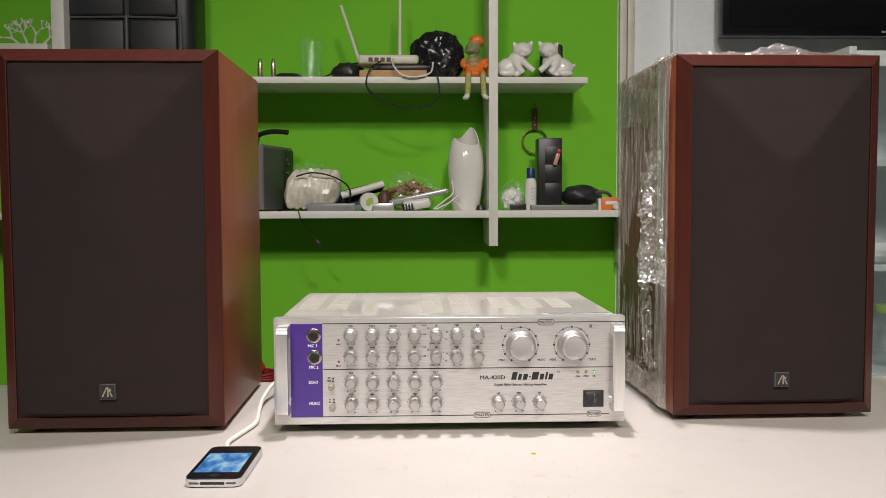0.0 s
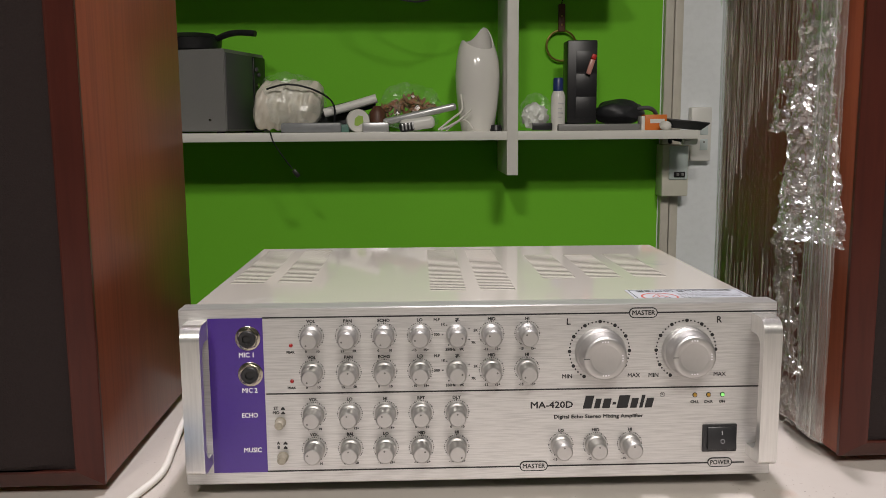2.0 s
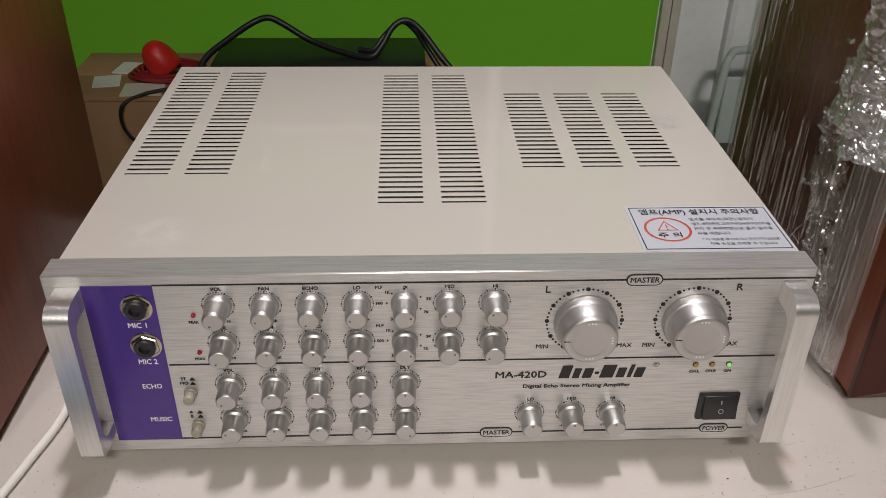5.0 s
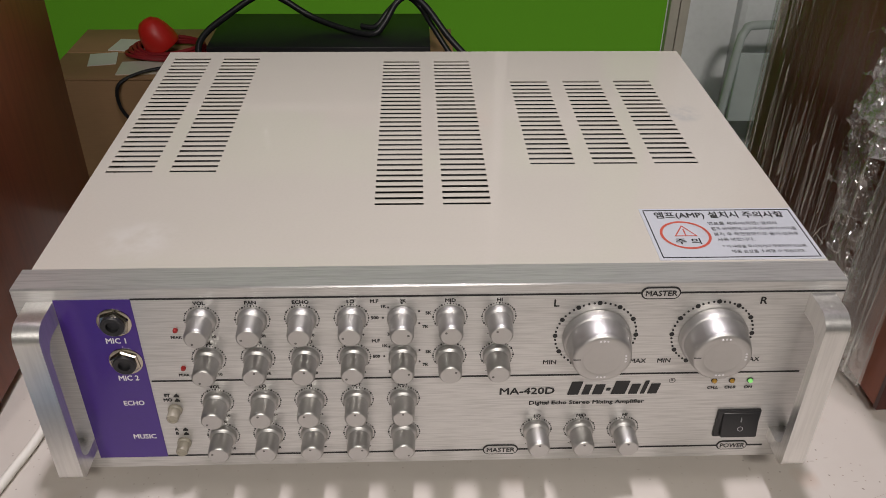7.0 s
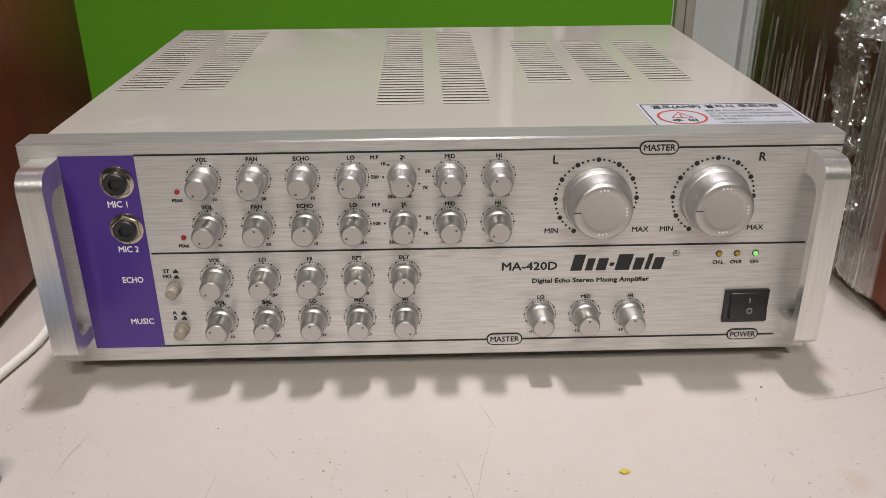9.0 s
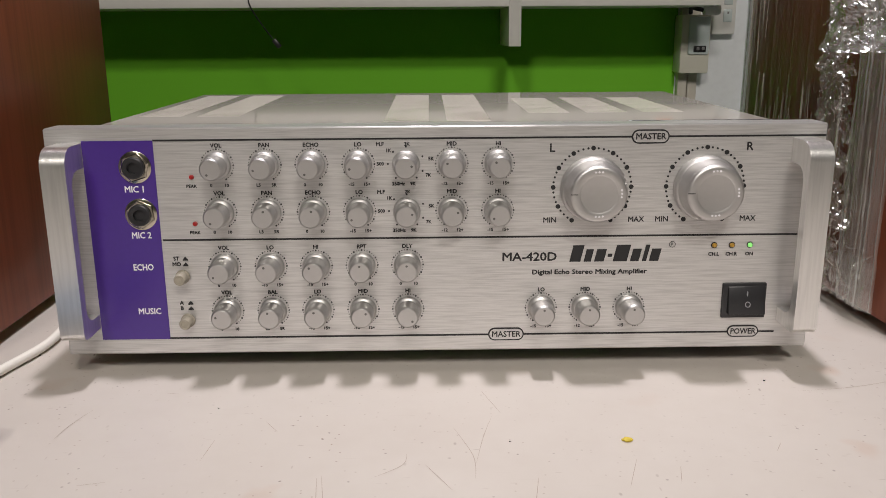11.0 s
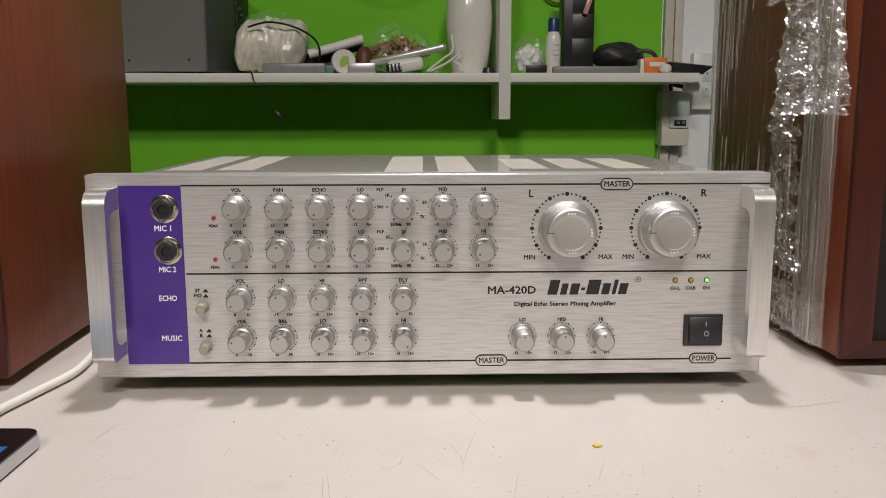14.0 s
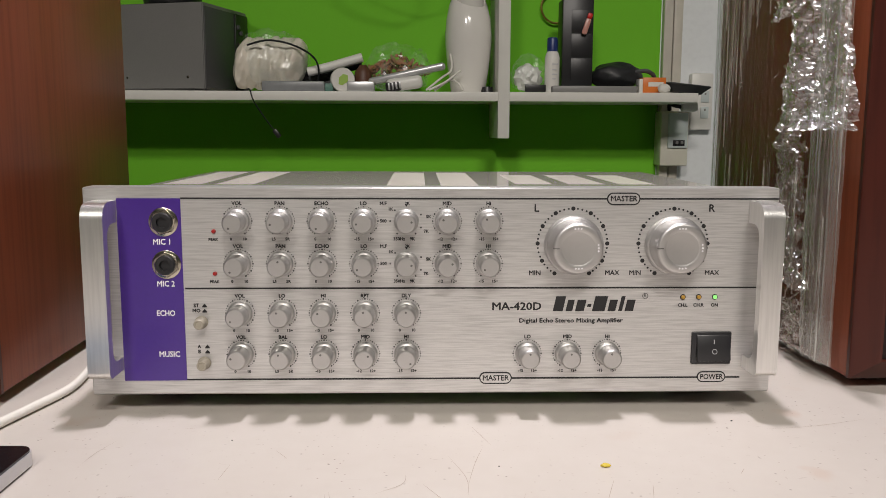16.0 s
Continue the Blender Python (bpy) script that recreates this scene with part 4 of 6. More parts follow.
M_GOLDCAP = mat("champagne_metal", (0.68, 0.60, 0.44), 0.24, 0.9)
M_BROWNSTRAP = mat("brown_leather", (0.11, 0.045, 0.025), 0.5, grain=0.3, scale=120)
M_ORANGE = mat("orange_paint", (0.75, 0.20, 0.03), 0.4, stain=0.2, stain_scale=40)
M_DGREEN = mat("mossy_green_paint", (0.24, 0.27, 0.12), 0.5, grain=0.4, scale=120, dark=(0.10, 0.13, 0.06))
M_PLAID = mat("yellow_green_cloth", (0.50, 0.48, 0.17), 0.85, grain=0.8, scale=170, dark=(0.20, 0.24, 0.09))
M_BLUE = mat("navy_cap", (0.022, 0.04, 0.17), 0.35)
M_LABELG = mat("green_label", (0.36, 0.55, 0.10), 0.5)
M_SILVER = mat("silver_plastic", (0.62, 0.62, 0.63), 0.32, 0.5, stain=0.1, stain_scale=40)
M_PINE = mat("light_wood", (0.55, 0.33, 0.15), 0.6, grain=0.5, scale=20, stretch=(2, 20, 20))
M_WCABLE = mat("white_cable", (0.80, 0.78, 0.72), 0.45, stain=0.15, stain_scale=40)
M_BCABLE = mat("black_cable", (0.015, 0.016, 0.018), 0.4)
M_SCREEN = mat("dark_screen", (0.008, 0.008, 0.010), 0.22, stain=0.1)
M_WRAP = mat("cream_wrapped_tissue", (0.88, 0.82, 0.72), 0.4, grain=0.3, scale=30, bump=0.6, coat=0.3, dark=(0.66, 0.55, 0.40))
M_DRY = mat("dried_red_contents", (0.40, 0.15, 0.07), 0.7, grain=0.9, scale=90, dark=(0.22, 0.25, 0.12), bump=0.6)
M_CORAL = mat("white_coral", (0.70, 0.72, 0.66), 0.7, grain=0.3, scale=150, bump=0.5)
F_SHEET = film_mat("stretch_film_sheet", (0.50, 0.43, 0.37), 0.14, 3.0, (1, 110, 1.0), 0.9, 0.16, 0.05, 0.0, 0.25, 0.72)
F_RIB = film_mat("stretch_film_ribs", (0.66, 0.59, 0.52), 0.55, 9.0, (1, 60, 2.0), 0.3, 0.22, 0.12, 0.10)
F_MILK = film_mat("stretch_film_layers", (0.90, 0.88, 0.84), 0.52, 3.0, (1, 95, 1.2), 0.5, 0.22, 0.12, 0.22, 0.3)
F_CRUMP = film_mat("crumpled_film", (0.92, 0.91, 0.89), 0.20, 40.0, (1, 1, 1), 0.25, 0.21, 0.32, 0.20, 0.25)
F_BUNCH = film_mat("bunched_film", (0.88, 0.83, 0.76), 0.20, 50.0, (1, 1, 1), 0.2, 0.15, 0.18, 0.20)
F_STRAND = film_mat("shredded_film", (0.80, 0.73, 0.64), 0.55, 80.0, (1, 1, 1), 0.2, 0.25, 0.14, 0.4)
F_BAG = film_mat("clear_bag_film", (0.90, 0.90, 0.86), 0.12, 40.0, (1, 1, 1), 0.5, 0.26, 0.06, 0.1, 0.2)


def add_blob(bm, centre, radii, rough=0.0, seed=0.0, mi=0, turn=(0, 0, 0), sub=2, freq=5.0):
    g = bmesh.ops.create_icosphere(bm, subdivisions=sub, radius=1.0)
    off = Vector((seed * 7.3, seed * 1.7, seed * 3.1))
    rot = Euler([radians(a) for a in turn]).to_matrix()
    for v in g["verts"]:
        d = v.co.normalized()
        k = 1 + rough * (noise.noise(d * freq * 0.5 + off) + 0.5 * noise.noise(d * freq + off))
        v.co = rot @ (Vector((d.x * radii[0], d.y * radii[1], d.z * radii[2])) * k) + Vector(centre)
    for f in {f for v in g["verts"] for f in v.link_faces}:
        f.material_index = mi
    return bm


def fuse(bm, voxel):
    """Melts overlapping lumps into one skin; faces keep the nearest lump's material."""
    tags = np.array([[*f.calc_center_median(), f.material_index] for f in bm.faces])
    me = bpy.data.meshes.new("lumps")
    bm.to_mesh(me)
    bm.free()
    ob = new("lumps", me)
    md = ob.modifiers.new("skin", "REMESH")
    md.mode, md.voxel_size = "VOXEL", voxel
    ev = ob.evaluated_get(bpy.context.evaluated_depsgraph_get())
    out = bmesh.new()
    out.from_mesh(ev.to_mesh())
    ev.to_mesh_clear()
    bpy.data.objects.remove(ob)
    bmesh.ops.smooth_vert(out, verts=out.verts, factor=0.5, use_axis_x=True, use_axis_y=True, use_axis_z=True)
    for f in out.faces:
        d = tags[:, :3] - np.array(f.calc_center_median())
        f.material_index = int(tags[np.argmin((d * d).sum(1)), 3])
    return out


def crumple(nu, nv, where, amp, freq, seed, keep=None):
    """A creased sheet. where(u, v) gives place and outward way; keep(u, v) says which cells stay."""
    bm = bmesh.new()
    off = Vector((seed * 3.7, seed * 9.1, seed * 5.3))
    g = []
    for i in range(nu + 1):
        row = []
        for j in range(nv + 1):
            p, n = where(i / nu, j / nv)
            q = p * freq + off
            f1, f2 = noise.voronoi(q)[0], noise.voronoi(q * 2.1 + off)[0]
            d = 0.8 * (f1[1] - f1[0]) + 0.5 * (f2[1] - f2[0]) + 0.25 * abs(noise.noise(q * 4.7))
            side = Vector((noise.noise(q * 1.7 + off), noise.noise(q * 1.9 - off), noise.noise(q * 1.6)))
            row.append(bm.verts.new(p + n * amp * d + side * amp * 0.35))
        g.append(row)
    for i in range(nu):
        for j in range(nv):
            if keep is None or keep((i + 0.5) / nu, (j + 0.5) / nv):
                bm.faces.new((g[i][j], g[i + 1][j], g[i + 1][j + 1], g[i][j + 1]))
    # loose bits torn off the sheet are dropped
    seen, drop = set(), [v for v in bm.verts if not v.link_faces]
    for v in bm.verts:
        if v in seen or not v.link_faces:
            continue
        isle, todo = [], [v]
        seen.add(v)
        while todo:
            w = todo.pop()
            isle.append(w)
            for e in w.link_edges:
                o = e.other_vert(w)
                if o not in seen:
                    seen.add(o)
                    todo.append(o)
        if len(isle) < 150:
            drop += isle
    bmesh.ops.delete(bm, geom=drop, context="VERTS")
    return bm


# ---------------------------------------------------------------- torn stretch film round the second loudspeaker
film = empty("stretch_film", right_sp.matrix_basis.copy(), "torn clear stretch film clinging to the wooden loudspeaker", "plastic film")
HW, FZ0, FZ1 = SW / 2, 0.010, 0.482


def rag(u, v, s, k=1.0):
    return noise.noise(Vector((u * 6 + s, v * 9, s * 2))) * 0.5 * k + noise.noise(Vector((u * 19, v * 27 + s, s))) * 0.3 * k


def side_place(y0, y1, z0, z1, out=0.003, ridges=0.0016):
    def where(u, v):
        y, z = y0 + (y1 - y0) * u, z0 + (z1 - z0) * v
        r = ridges * (noise.noise(Vector((y * 160, z * 3, 1))) + 0.7 * noise.noise(Vector((y * 420, z * 5, 4))))
        return Vector((-HW - out + r, y, z)), Vector((-1, 0, 0))
    return where


part("sheet", crumple(150, 40, side_place(0.050, SD + 0.004, FZ0, FZ1), 0.0006, 60, 1), F_SHEET, film, "tight clear film with upright stretch lines")


def ribbing():
    """Upright ropes of drawn-out film, broken off round a torn arch."""
    bm, rr = bmesh.new(), random.Random(12)
    for i in range(64):
        y = 0.056 + (SD - 0.058) * (i + rr.uniform(-0.4, 0.4)) / 64
        top, foot = FZ1 - 0.004, FZ0 + 0.03 + rr.uniform(0, 0.05)
        spans = [(foot, top)]
        arch = 0.315 - 9.0 * (y - 0.135) ** 2 + rr.uniform(-0.022, 0.022)
        if arch > 0.16:
            spans = [(arch, top)]
            if rr.random() < 0.6:
                spans.append((foot, 0.150 + rr.uniform(-0.03, 0.012)))
        elif rr.random() < 0.3:
            spans = [(foot + rr.uniform(0.05, 0.2), top)]
        for z0, z1 in spans:
            w = rr.uniform(0.0004, 0.0014) * (1.25 if z0 > 0.2 else 1.0)
            h, last, n = w * rr.uniform(0.7, 1.3), None, 9
            lean = rr.uniform(-0.006, 0.006)
            for k in range(n + 1):
                t = k / n
                z = z0 + (z1 - z0) * t
                c = y + lean * (t - 0.5) + 0.0008 * noise.noise(Vector((y * 90, z * 14, 2)))
                g = w * min(1.0, 0.15 + 5 * t, 0.15 + 6 * (1 - t))
                row = [bm.verts.new((-HW - 0.0035 - d, c + e, z)) for d, e in ((0, -g), (h * 0.8, -g * 0.4), (h * 0.8, g * 0.4), (0, g))]
                if last:
                    for a, b in zip(range(3), range(1, 4)):
                        bm.faces.new((last[a], last[b], row[b], row[a]))
                last = row
    return bm


tagged(part("ribbing", ribbing(), F_RIB, film, "upright ropes of drawn-out film"), kind="stuff")
# creased upper part of the sheet, with a torn hole below it
part("creased_sheet", crumple(150, 90, side_place(0.036, SD + 0.004, 0.345, FZ1 + 0.001, 0.005), 0.0040, 46, 2,
                              lambda u, v: v + rag(u, v, 3, 0.22) > 0.42 or (u < 0.24 + rag(v, u, 8, 0.12) and v > 0.02)), F_CRUMP, film, "creased clear film, torn along its lower edge", smooth=False)
# bunched rest along the bottom
part("creased_sheet", crumple(130, 50, side_place(0.034, SD, FZ0, 0.075, 0.004), 0.0055, 75, 3,
                              lambda u, v: v + rag(u, v, 5, 0.35) < 0.50 + 0.25 * u), F_BUNCH, film, "bunched clear film along the bottom", smooth=False)


def edge_place(z0, z1):
    """Layers pulled straight along the film's front edge."""
    def where(u, v):
        k = min(1.0, max(0.0, (v - 0.86) / 0.14))
        y = 0.030 - 0.014 * k * k + 0.0010 * noise.noise(Vector((v * 5, 2, 3))) + (0.050 + 0.003 * math.sin(7 * v)) * u
        r = 0.0012 * noise.noise(Vector((u * 14, v * 1.2, 5))) + 0.0006 * noise.noise(Vector((u * 37, v * 2.0, 8)))
        return Vector((-HW - 0.0040 - 0.004 * math.sin(math.pi * u) + r, y, z0 + (z1 - z0) * v)), Vector((-1, 0, 0))
    return where


part("layer", crumple(90, 60, edge_place(FZ0 + 0.001, FZ1 + 0.002), 0.0009, 40, 4), F_MILK, film, "milky layers of film pulled along the front edge")


# loose crumpled flaps: a bulging sheet between the heights z0 and z1
def flap(y0, y1, z0, z1, out, amp, freq, seed, edge, flare=0.0, nu=60, nv=70):
    def where(u, v):
        low = 1 - v
        y = y0 - 0.046 * flare * low ** 1.4 * (1 - u) + (y1 - y0) * u
        fold = 0.35 * out * math.sin(u * 13 + 2 * v + seed)
        x = -HW - 0.008 - (out * (0.35 + 0.65 * low * flare + 0.4 * (1 - flare)) + fold * (0.3 + 0.7 * low)) * math.sin(math.pi * min(1.0, 0.08 + 0.95 * u)) ** 0.7
        return Vector((x, y, z0 + (z1 - z0) * v)), Vector((-1, -0.3, 0))
    return part("flap", crumple(nu, nv, where, amp, freq, seed, edge), F_CRUMP if z0 > 0.15 else F_BUNCH, film, "loose crumpled flap of clear film", smooth=False)


# the large skirt with its folded hem
flap(0.030, 0.128, 0.186, 0.360, 0.020, 0.0080, 48, 7, lambda u, v: u < 0.84 - 0.34 * v + rag(u, v, 2, 0.22) and v > 0.02 + 0.03 * u, 1.0, 110, 150)
flap(0.026, 0.122, 0.184, 0.200, 0.023, 0.0050, 80, 27, lambda u, v: u < 0.86 + rag(u, v, 22, 0.1), 1.0, 90, 22)
# torn tongues behind it
flap(0.088, 0.150, 0.268, 0.335, 0.009, 0.006, 70, 8, lambda u, v: abs(u - 0.40 + 0.35 * (v - 0.5)) < 0.30 + rag(u, v, 6, 0.2) and abs(v - 0.5) < 0.46 and math.hypot(u - 0.42, v - 0.45) > 0.12, 0.2, 60, 50)
flap(0.070, 0.140, 0.118, 0.190, 0.009, 0.007, 80, 9, lambda u, v: abs(u - 0.38) < 0.28 + rag(u, v, 9, 0.35) and abs(v - 0.5) < 0.48, 0.3, 60, 50)
flap(0.066, 0.116, 0.060, 0.120, 0.008, 0.007, 85, 10, lambda u, v: abs(u - 0.4) < 0.30 + rag(u, v, 13, 0.35) and abs(v - 0.5) < 0.46, 0.3, 50, 46)
# torn ribbons
rnd = random.Random(4)
for (y, z, ln) in ((0.122, 0.236, 0.030), (0.118, 0.176, 0.026), (0.106, 0.112, 0.022), (0.140, 0.305, 0.026), (0.124, 0.206, 0.026)):
    bm = bmesh.new()
    p, w, last = Vector((-HW - 0.012, y - 0.012, z)), Vector((0, 0.3, 1)), None
    for k in range(12):
        w = (w + 0.5 * Vector((rnd.uniform(-1, 1), rnd.uniform(-1, 1), rnd.uniform(-1, 1)))).normalized()
        ww = w * 0.0015 * (1.2 - k / 12)
        a, b = bm.verts.new(p - ww), bm.verts.new(p + ww)
        if last:
            bm.faces.new((last[0], last[1], b, a))
        last = (a, b)
        p = p + Vector((rnd.uniform(-0.4, 0.2), rnd.uniform(0.2, 1.0), rnd.uniform(-0.7, 0.3))) * (ln / 11)
    part("ribbon", bm, F_CRUMP, film, "torn twisted ribbon of film")


def shreds():
    """Curled shreds of film gathered low on the cabinet side."""
    bm, rr = bmesh.new(), random.Random(31)
    for i in range(230):
        y, z = rr.uniform(0.045, 0.235), FZ0 + 0.004 + 0.085 * rr.random() ** 1.7
        if z > 0.035 + 0.30 * max(0.0, 0.25 - y):
            z *= 0.5
        z = max(z, FZ0 + 0.002)
        p, d = Vector((-HW - rr.uniform(0.004, 0.012), y, z)), Vector((rr.uniform(-0.2, 0.2), rr.uniform(-1, 1), rr.uniform(-0.6, 0.9))).normalized()
        w, last = rr.uniform(0.0003, 0.0008), None
        for k in range(6):
            o = Vector((0.5, -d.z, d.y)).normalized() * w * (1 - 0.12 * k)
            a, b = bm.verts.new(p - o), bm.verts.new(p + o)
            if last:
                bm.faces.new((last[0], last[1], b, a))
            last = (a, b)
            d = (d + 0.28 * Vector((rr.uniform(-1, 1), rr.uniform(-1, 1), rr.uniform(-1, 1)))).normalized()
            p = p + d * rr.uniform(0.0016, 0.0040)
            p.x, p.z = min(p.x, -HW - 0.003), max(p.z, FZ0)
    return bm


tagged(part("shredded_film", shreds(), F_STRAND, film, "curled shreds of clear film", smooth=False), kind="stuff")
# crumpled strip over the top
def top_place(u, v):
    x = -HW - 0.004 + 0.250 * u
    h = 0.002 + 0.020 * max(0.0, 1 - abs(u - 0.66) / 0.22) + 0.006 * max(0.0, 1 - abs(u - 0.35) / 0.4)
    return Vector((x, 0.022 + 0.13 * v, 0.4825 + h * math.sin(math.pi * min(1, v * 1.2)))), Vector((0, 0, 1))
part("top_strip", crumple(110, 46, top_place, 0.007, 55, 11), F_CRUMP, film, "crumpled film lying over the cabinet top", smooth=False)
part("top_sheet", crumple(60, 30, lambda u, v: (Vector((-HW - 0.003 + (SW - 0.012) * u, 0.014 + (SD - 0.02) * v, 0.4835)), Vector((0, 0, 1))), 0.0018, 30, 12), F_MILK, film, "milky film over the cabinet top")

# ---------------------------------------------------------------- telephone and its cable on the table
phone = empty("smartphone", pose(-0.2455, -0.1400, 0, 0, 0, -1.0), "black smartphone with steel rim and lit screen on the table", "smartphone")


def rounded(hx, hy, r, n=8):
    out = []
    for cx, cy, a in ((hx - r, hy - r, 0), (-hx + r, hy - r, 90), (-hx + r, -hy + r, 180), (hx - r, -hy + r, 270)):
        out += [(cx + r * math.cos(radians(a + 90 * i / n)), cy + r * math.sin(radians(a + 90 * i / n))) for i in range(n + 1)]
    return out


rim = part("rim", slab(bmesh.new(), rounded(0.0295, 0.0576, 0.009), 0.0012, 0.0086), M_SILVER, phone, "polished steel rim")
part("front_glass", slab(bmesh.new(), rounded(0.0288, 0.0569, 0.0085), 0.0084, 0.0098), M_SCREEN, phone, "black glass front")
part("back_glass", slab(bmesh.new(), rounded(0.0286, 0.0567, 0.0085), 0.0, 0.0014), M_SCREEN, phone)


def screen_mat():
    m = bpy.data.materials.new("lit_screen_picture")
    m.use_nodes = True
    nt = m.node_tree
    b = nt.nodes["Principled BSDF"]
    tc, mp = nt.nodes.new("ShaderNodeTexCoord"), nt.nodes.new("ShaderNodeMapping")
    mp.inputs["Scale"].default_value = (60, 32, 1)
    nt.links.new(tc.outputs["Object"], mp.inputs["Vector"])
    n = nt.nodes.new("ShaderNodeTexNoise")
    n.inputs["Scale"].default_value, n.inputs["Detail"].default_value = 1.1, 3
    nt.links.new(mp.outputs["Vector"], n.inputs["Vector"])
    cr = nt.nodes.new("ShaderNodeValToRGB")
    e = cr.color_ramp.elements
    e[0].position, e[0].color = 0.30, (0.02, 0.09, 0.22, 1)
    e[1].position, e[1].color = 0.72, (0.70, 0.85, 0.95, 1)
    for pos, col in ((0.42, (0.04, 0.22, 0.62, 1)), (0.52, (0.12, 0.42, 0.85, 1)), (0.60, (0.35, 0.66, 0.92, 1))):
        k = e.new(pos)
        k.color = col
    nt.links.new(n.outputs["Fac"], cr.inputs["Fac"])
    b.inputs["Base Color"].default_value = (0.01, 0.01, 0.01, 1)
    b.inputs["Roughness"].default_value = 0.15
    nt.links.new(cr.outputs["Color"], b.inputs["Emission Color"])
    b.inputs["Emission Strength"].default_value = 0.6
    return m


part("screen", box(-0.0246, 0.0226, -0.0370, 0.0300, 0.0094, 0.0100), screen_mat(), phone, "lit screen showing a blue picture")
part("home_button", lathe([(0.0052, 0.0097), (0.0052, 0.01005), (0.0046, 0.0099), (0.0, 0.0098)], 24, pose(0, -0.0475, 0)), M_BLACK, phone)
part("dock_port", box(-0.0125, 0.0125, -0.0580, -0.057, 0.0032, 0.0062, 0.0004), M_BLACK, phone, "dark dock connector slot")
for gx in (-0.0195, 0.0195):
    part("vent", box(gx - 0.0045, gx + 0.0045, -0.0579, -0.057, 0.0036, 0.0060, 0.0004), M_GREYD, phone)
for sx in (-0.0145, 0.0145):
    part("screw", lathe([(0.0008, 0), (0.0008, 0.0006), (0, 0.0006)], 8, pose(sx, -0.0575, 0.0048, 90, 0, 0)), M_BLACK, phone)

thing("cable", tube([(-0.2560, -0.081, 0.005), (-0.2600, -0.068, 0.004), (-0.2640, -0.040, 0.0035), (-0.2560, 0.000, 0.0035), (-0.2480, 0.045, 0.0035), (-0.2540, 0.100, 0.004), (-0.2580, 0.150, 0.010),
                     (-0.2520, 0.200, 0.020), (-0.2400, 0.240, 0.024), (-0.2320, 0.290, 0.018), (-0.2300, 0.330, -0.03), (-0.2250, 0.345, -0.12)], 0.0030, 10, 8), M_WCABLE,
      "white cable running from the smartphone behind the amplifier", "cable")

# scraps on the table
def scrap(name, x, y, r, mm, label, seed):
    h = min(0.0011, r * 0.5)
    bm = blob(seed, (r, r * 0.55, h), 0.4, (x, y, h), 2)
    return thing(name, bm, mm, label, "scrap")


M_YSCRAP = mat("yellow_scrap", (0.62, 0.48, 0.05), 0.6, stain=0.3, stain_scale=200)
scrap("paper_scrap", 0.0985, -0.096, 0.0026, M_YSCRAP, "tiny yellow scrap lying on the table", 3)
for i, (x, y, r) in enumerate(((0.195, -0.024, 0.0007), (0.040, -0.095, 0.0005), (-0.115, -0.052, 0.0005), (-0.248, 0.03, 0.0007))):
    scrap("crumb", x, y, r, M_RUBBER, "dark crumb lying on the table", 10 + i)

# ---------------------------------------------------------------- upper shelf
US = 0.640
# black padded bag
bag = empty("padded_bag", pose(-0.838, 1.43, US), "black padded leatherette bag standing on the upper shelf", "bag")
part("body", box(-0.185, 0.180, -0.06, 0.10, 0.0, 0.34, 0.035, 4), M_LEATHER, bag)
for x0, x1 in ((-0.178, -0.012), (0.000, 0.135)):
    part("panel", box(x0, x1, -0.068, -0.05, 0.004, 0.165, 0.008, 3), M_LEATHER, bag, "quilted front panel")
    part("panel", box(x0, x1, -0.068, -0.05, 0.172, 0.330, 0.008, 3), M_LEATHER, bag, "quilted front panel")
for x in (-0.006, 0.143):
    part("piping", tube([(x, -0.062, 0.005), (x, -0.066, 0.08), (x, -0.066, 0.16), (x * 0.97, -0.064, 0.172)], 0.0055, 8, 4), M_SEAM, bag, "grey piping")
part("piping", tube([(-0.18, -0.064, 0.169), (-0.09, -0.066, 0.169), (0.0, -0.066, 0.170), (0.14, -0.064, 0.167)], 0.0035, 8, 4), M_SEAM, bag, "grey piping")

# coral on a pale stand
coral = empty("coral_ornament", pose(-1.135, 1.43, US), "branching white coral ornament on the upper shelf", "ornament")
rnd = random.Random(8)
bm = bmesh.new()
def grow(p, d, ln, r, depth):
    q = p + d * ln
    add_tube(bm, [p, p + d * ln * 0.5 + Vector((rnd.uniform(-1, 1), 0, rnd.uniform(-1, 1))) * ln * 0.08, q], r, 6, 3, taper=0.75)
    if depth == 0:
        return
    for s in (-1, 1, 0.2)[:2 + (rnd.random() > 0.5)]:
        a = s * rnd.uniform(0.4, 0.85)
        dd = Vector((d.x * math.cos(a) - d.z * math.sin(a), rnd.uniform(-0.35, 0.35), d.x * math.sin(a) + d.z * math.cos(a))).normalized()
        grow(q, dd, ln * rnd.uniform(0.6, 0.8), r * 0.75, depth - 1)
for a in (-50, -20, 10, 45):
    grow(Vector((a * 0.0006, 0, 0.10)), Vector((math.sin(radians(a)), 0, math.cos(radians(a)))), 0.034, 0.0048, 3)
part("crown", fuse(bm, 0.0022), M_CORAL, coral, "branching white coral crown")
part("stand", box(-0.10, 0.06, -0.04, 0.05, 0.0, 0.102, 0.004), M_IVORY, coral, "pale block stand")

# two metal caps
CAPM = mesh_from(lathe([(0.0075, 0), (0.0078, 0.002), (0.0078, 0.030), (0.0070, 0.042), (0.0050, 0.053), (0.0028, 0.058), (0.0, 0.0585)], 20), "metal_cap", M_GOLDCAP)
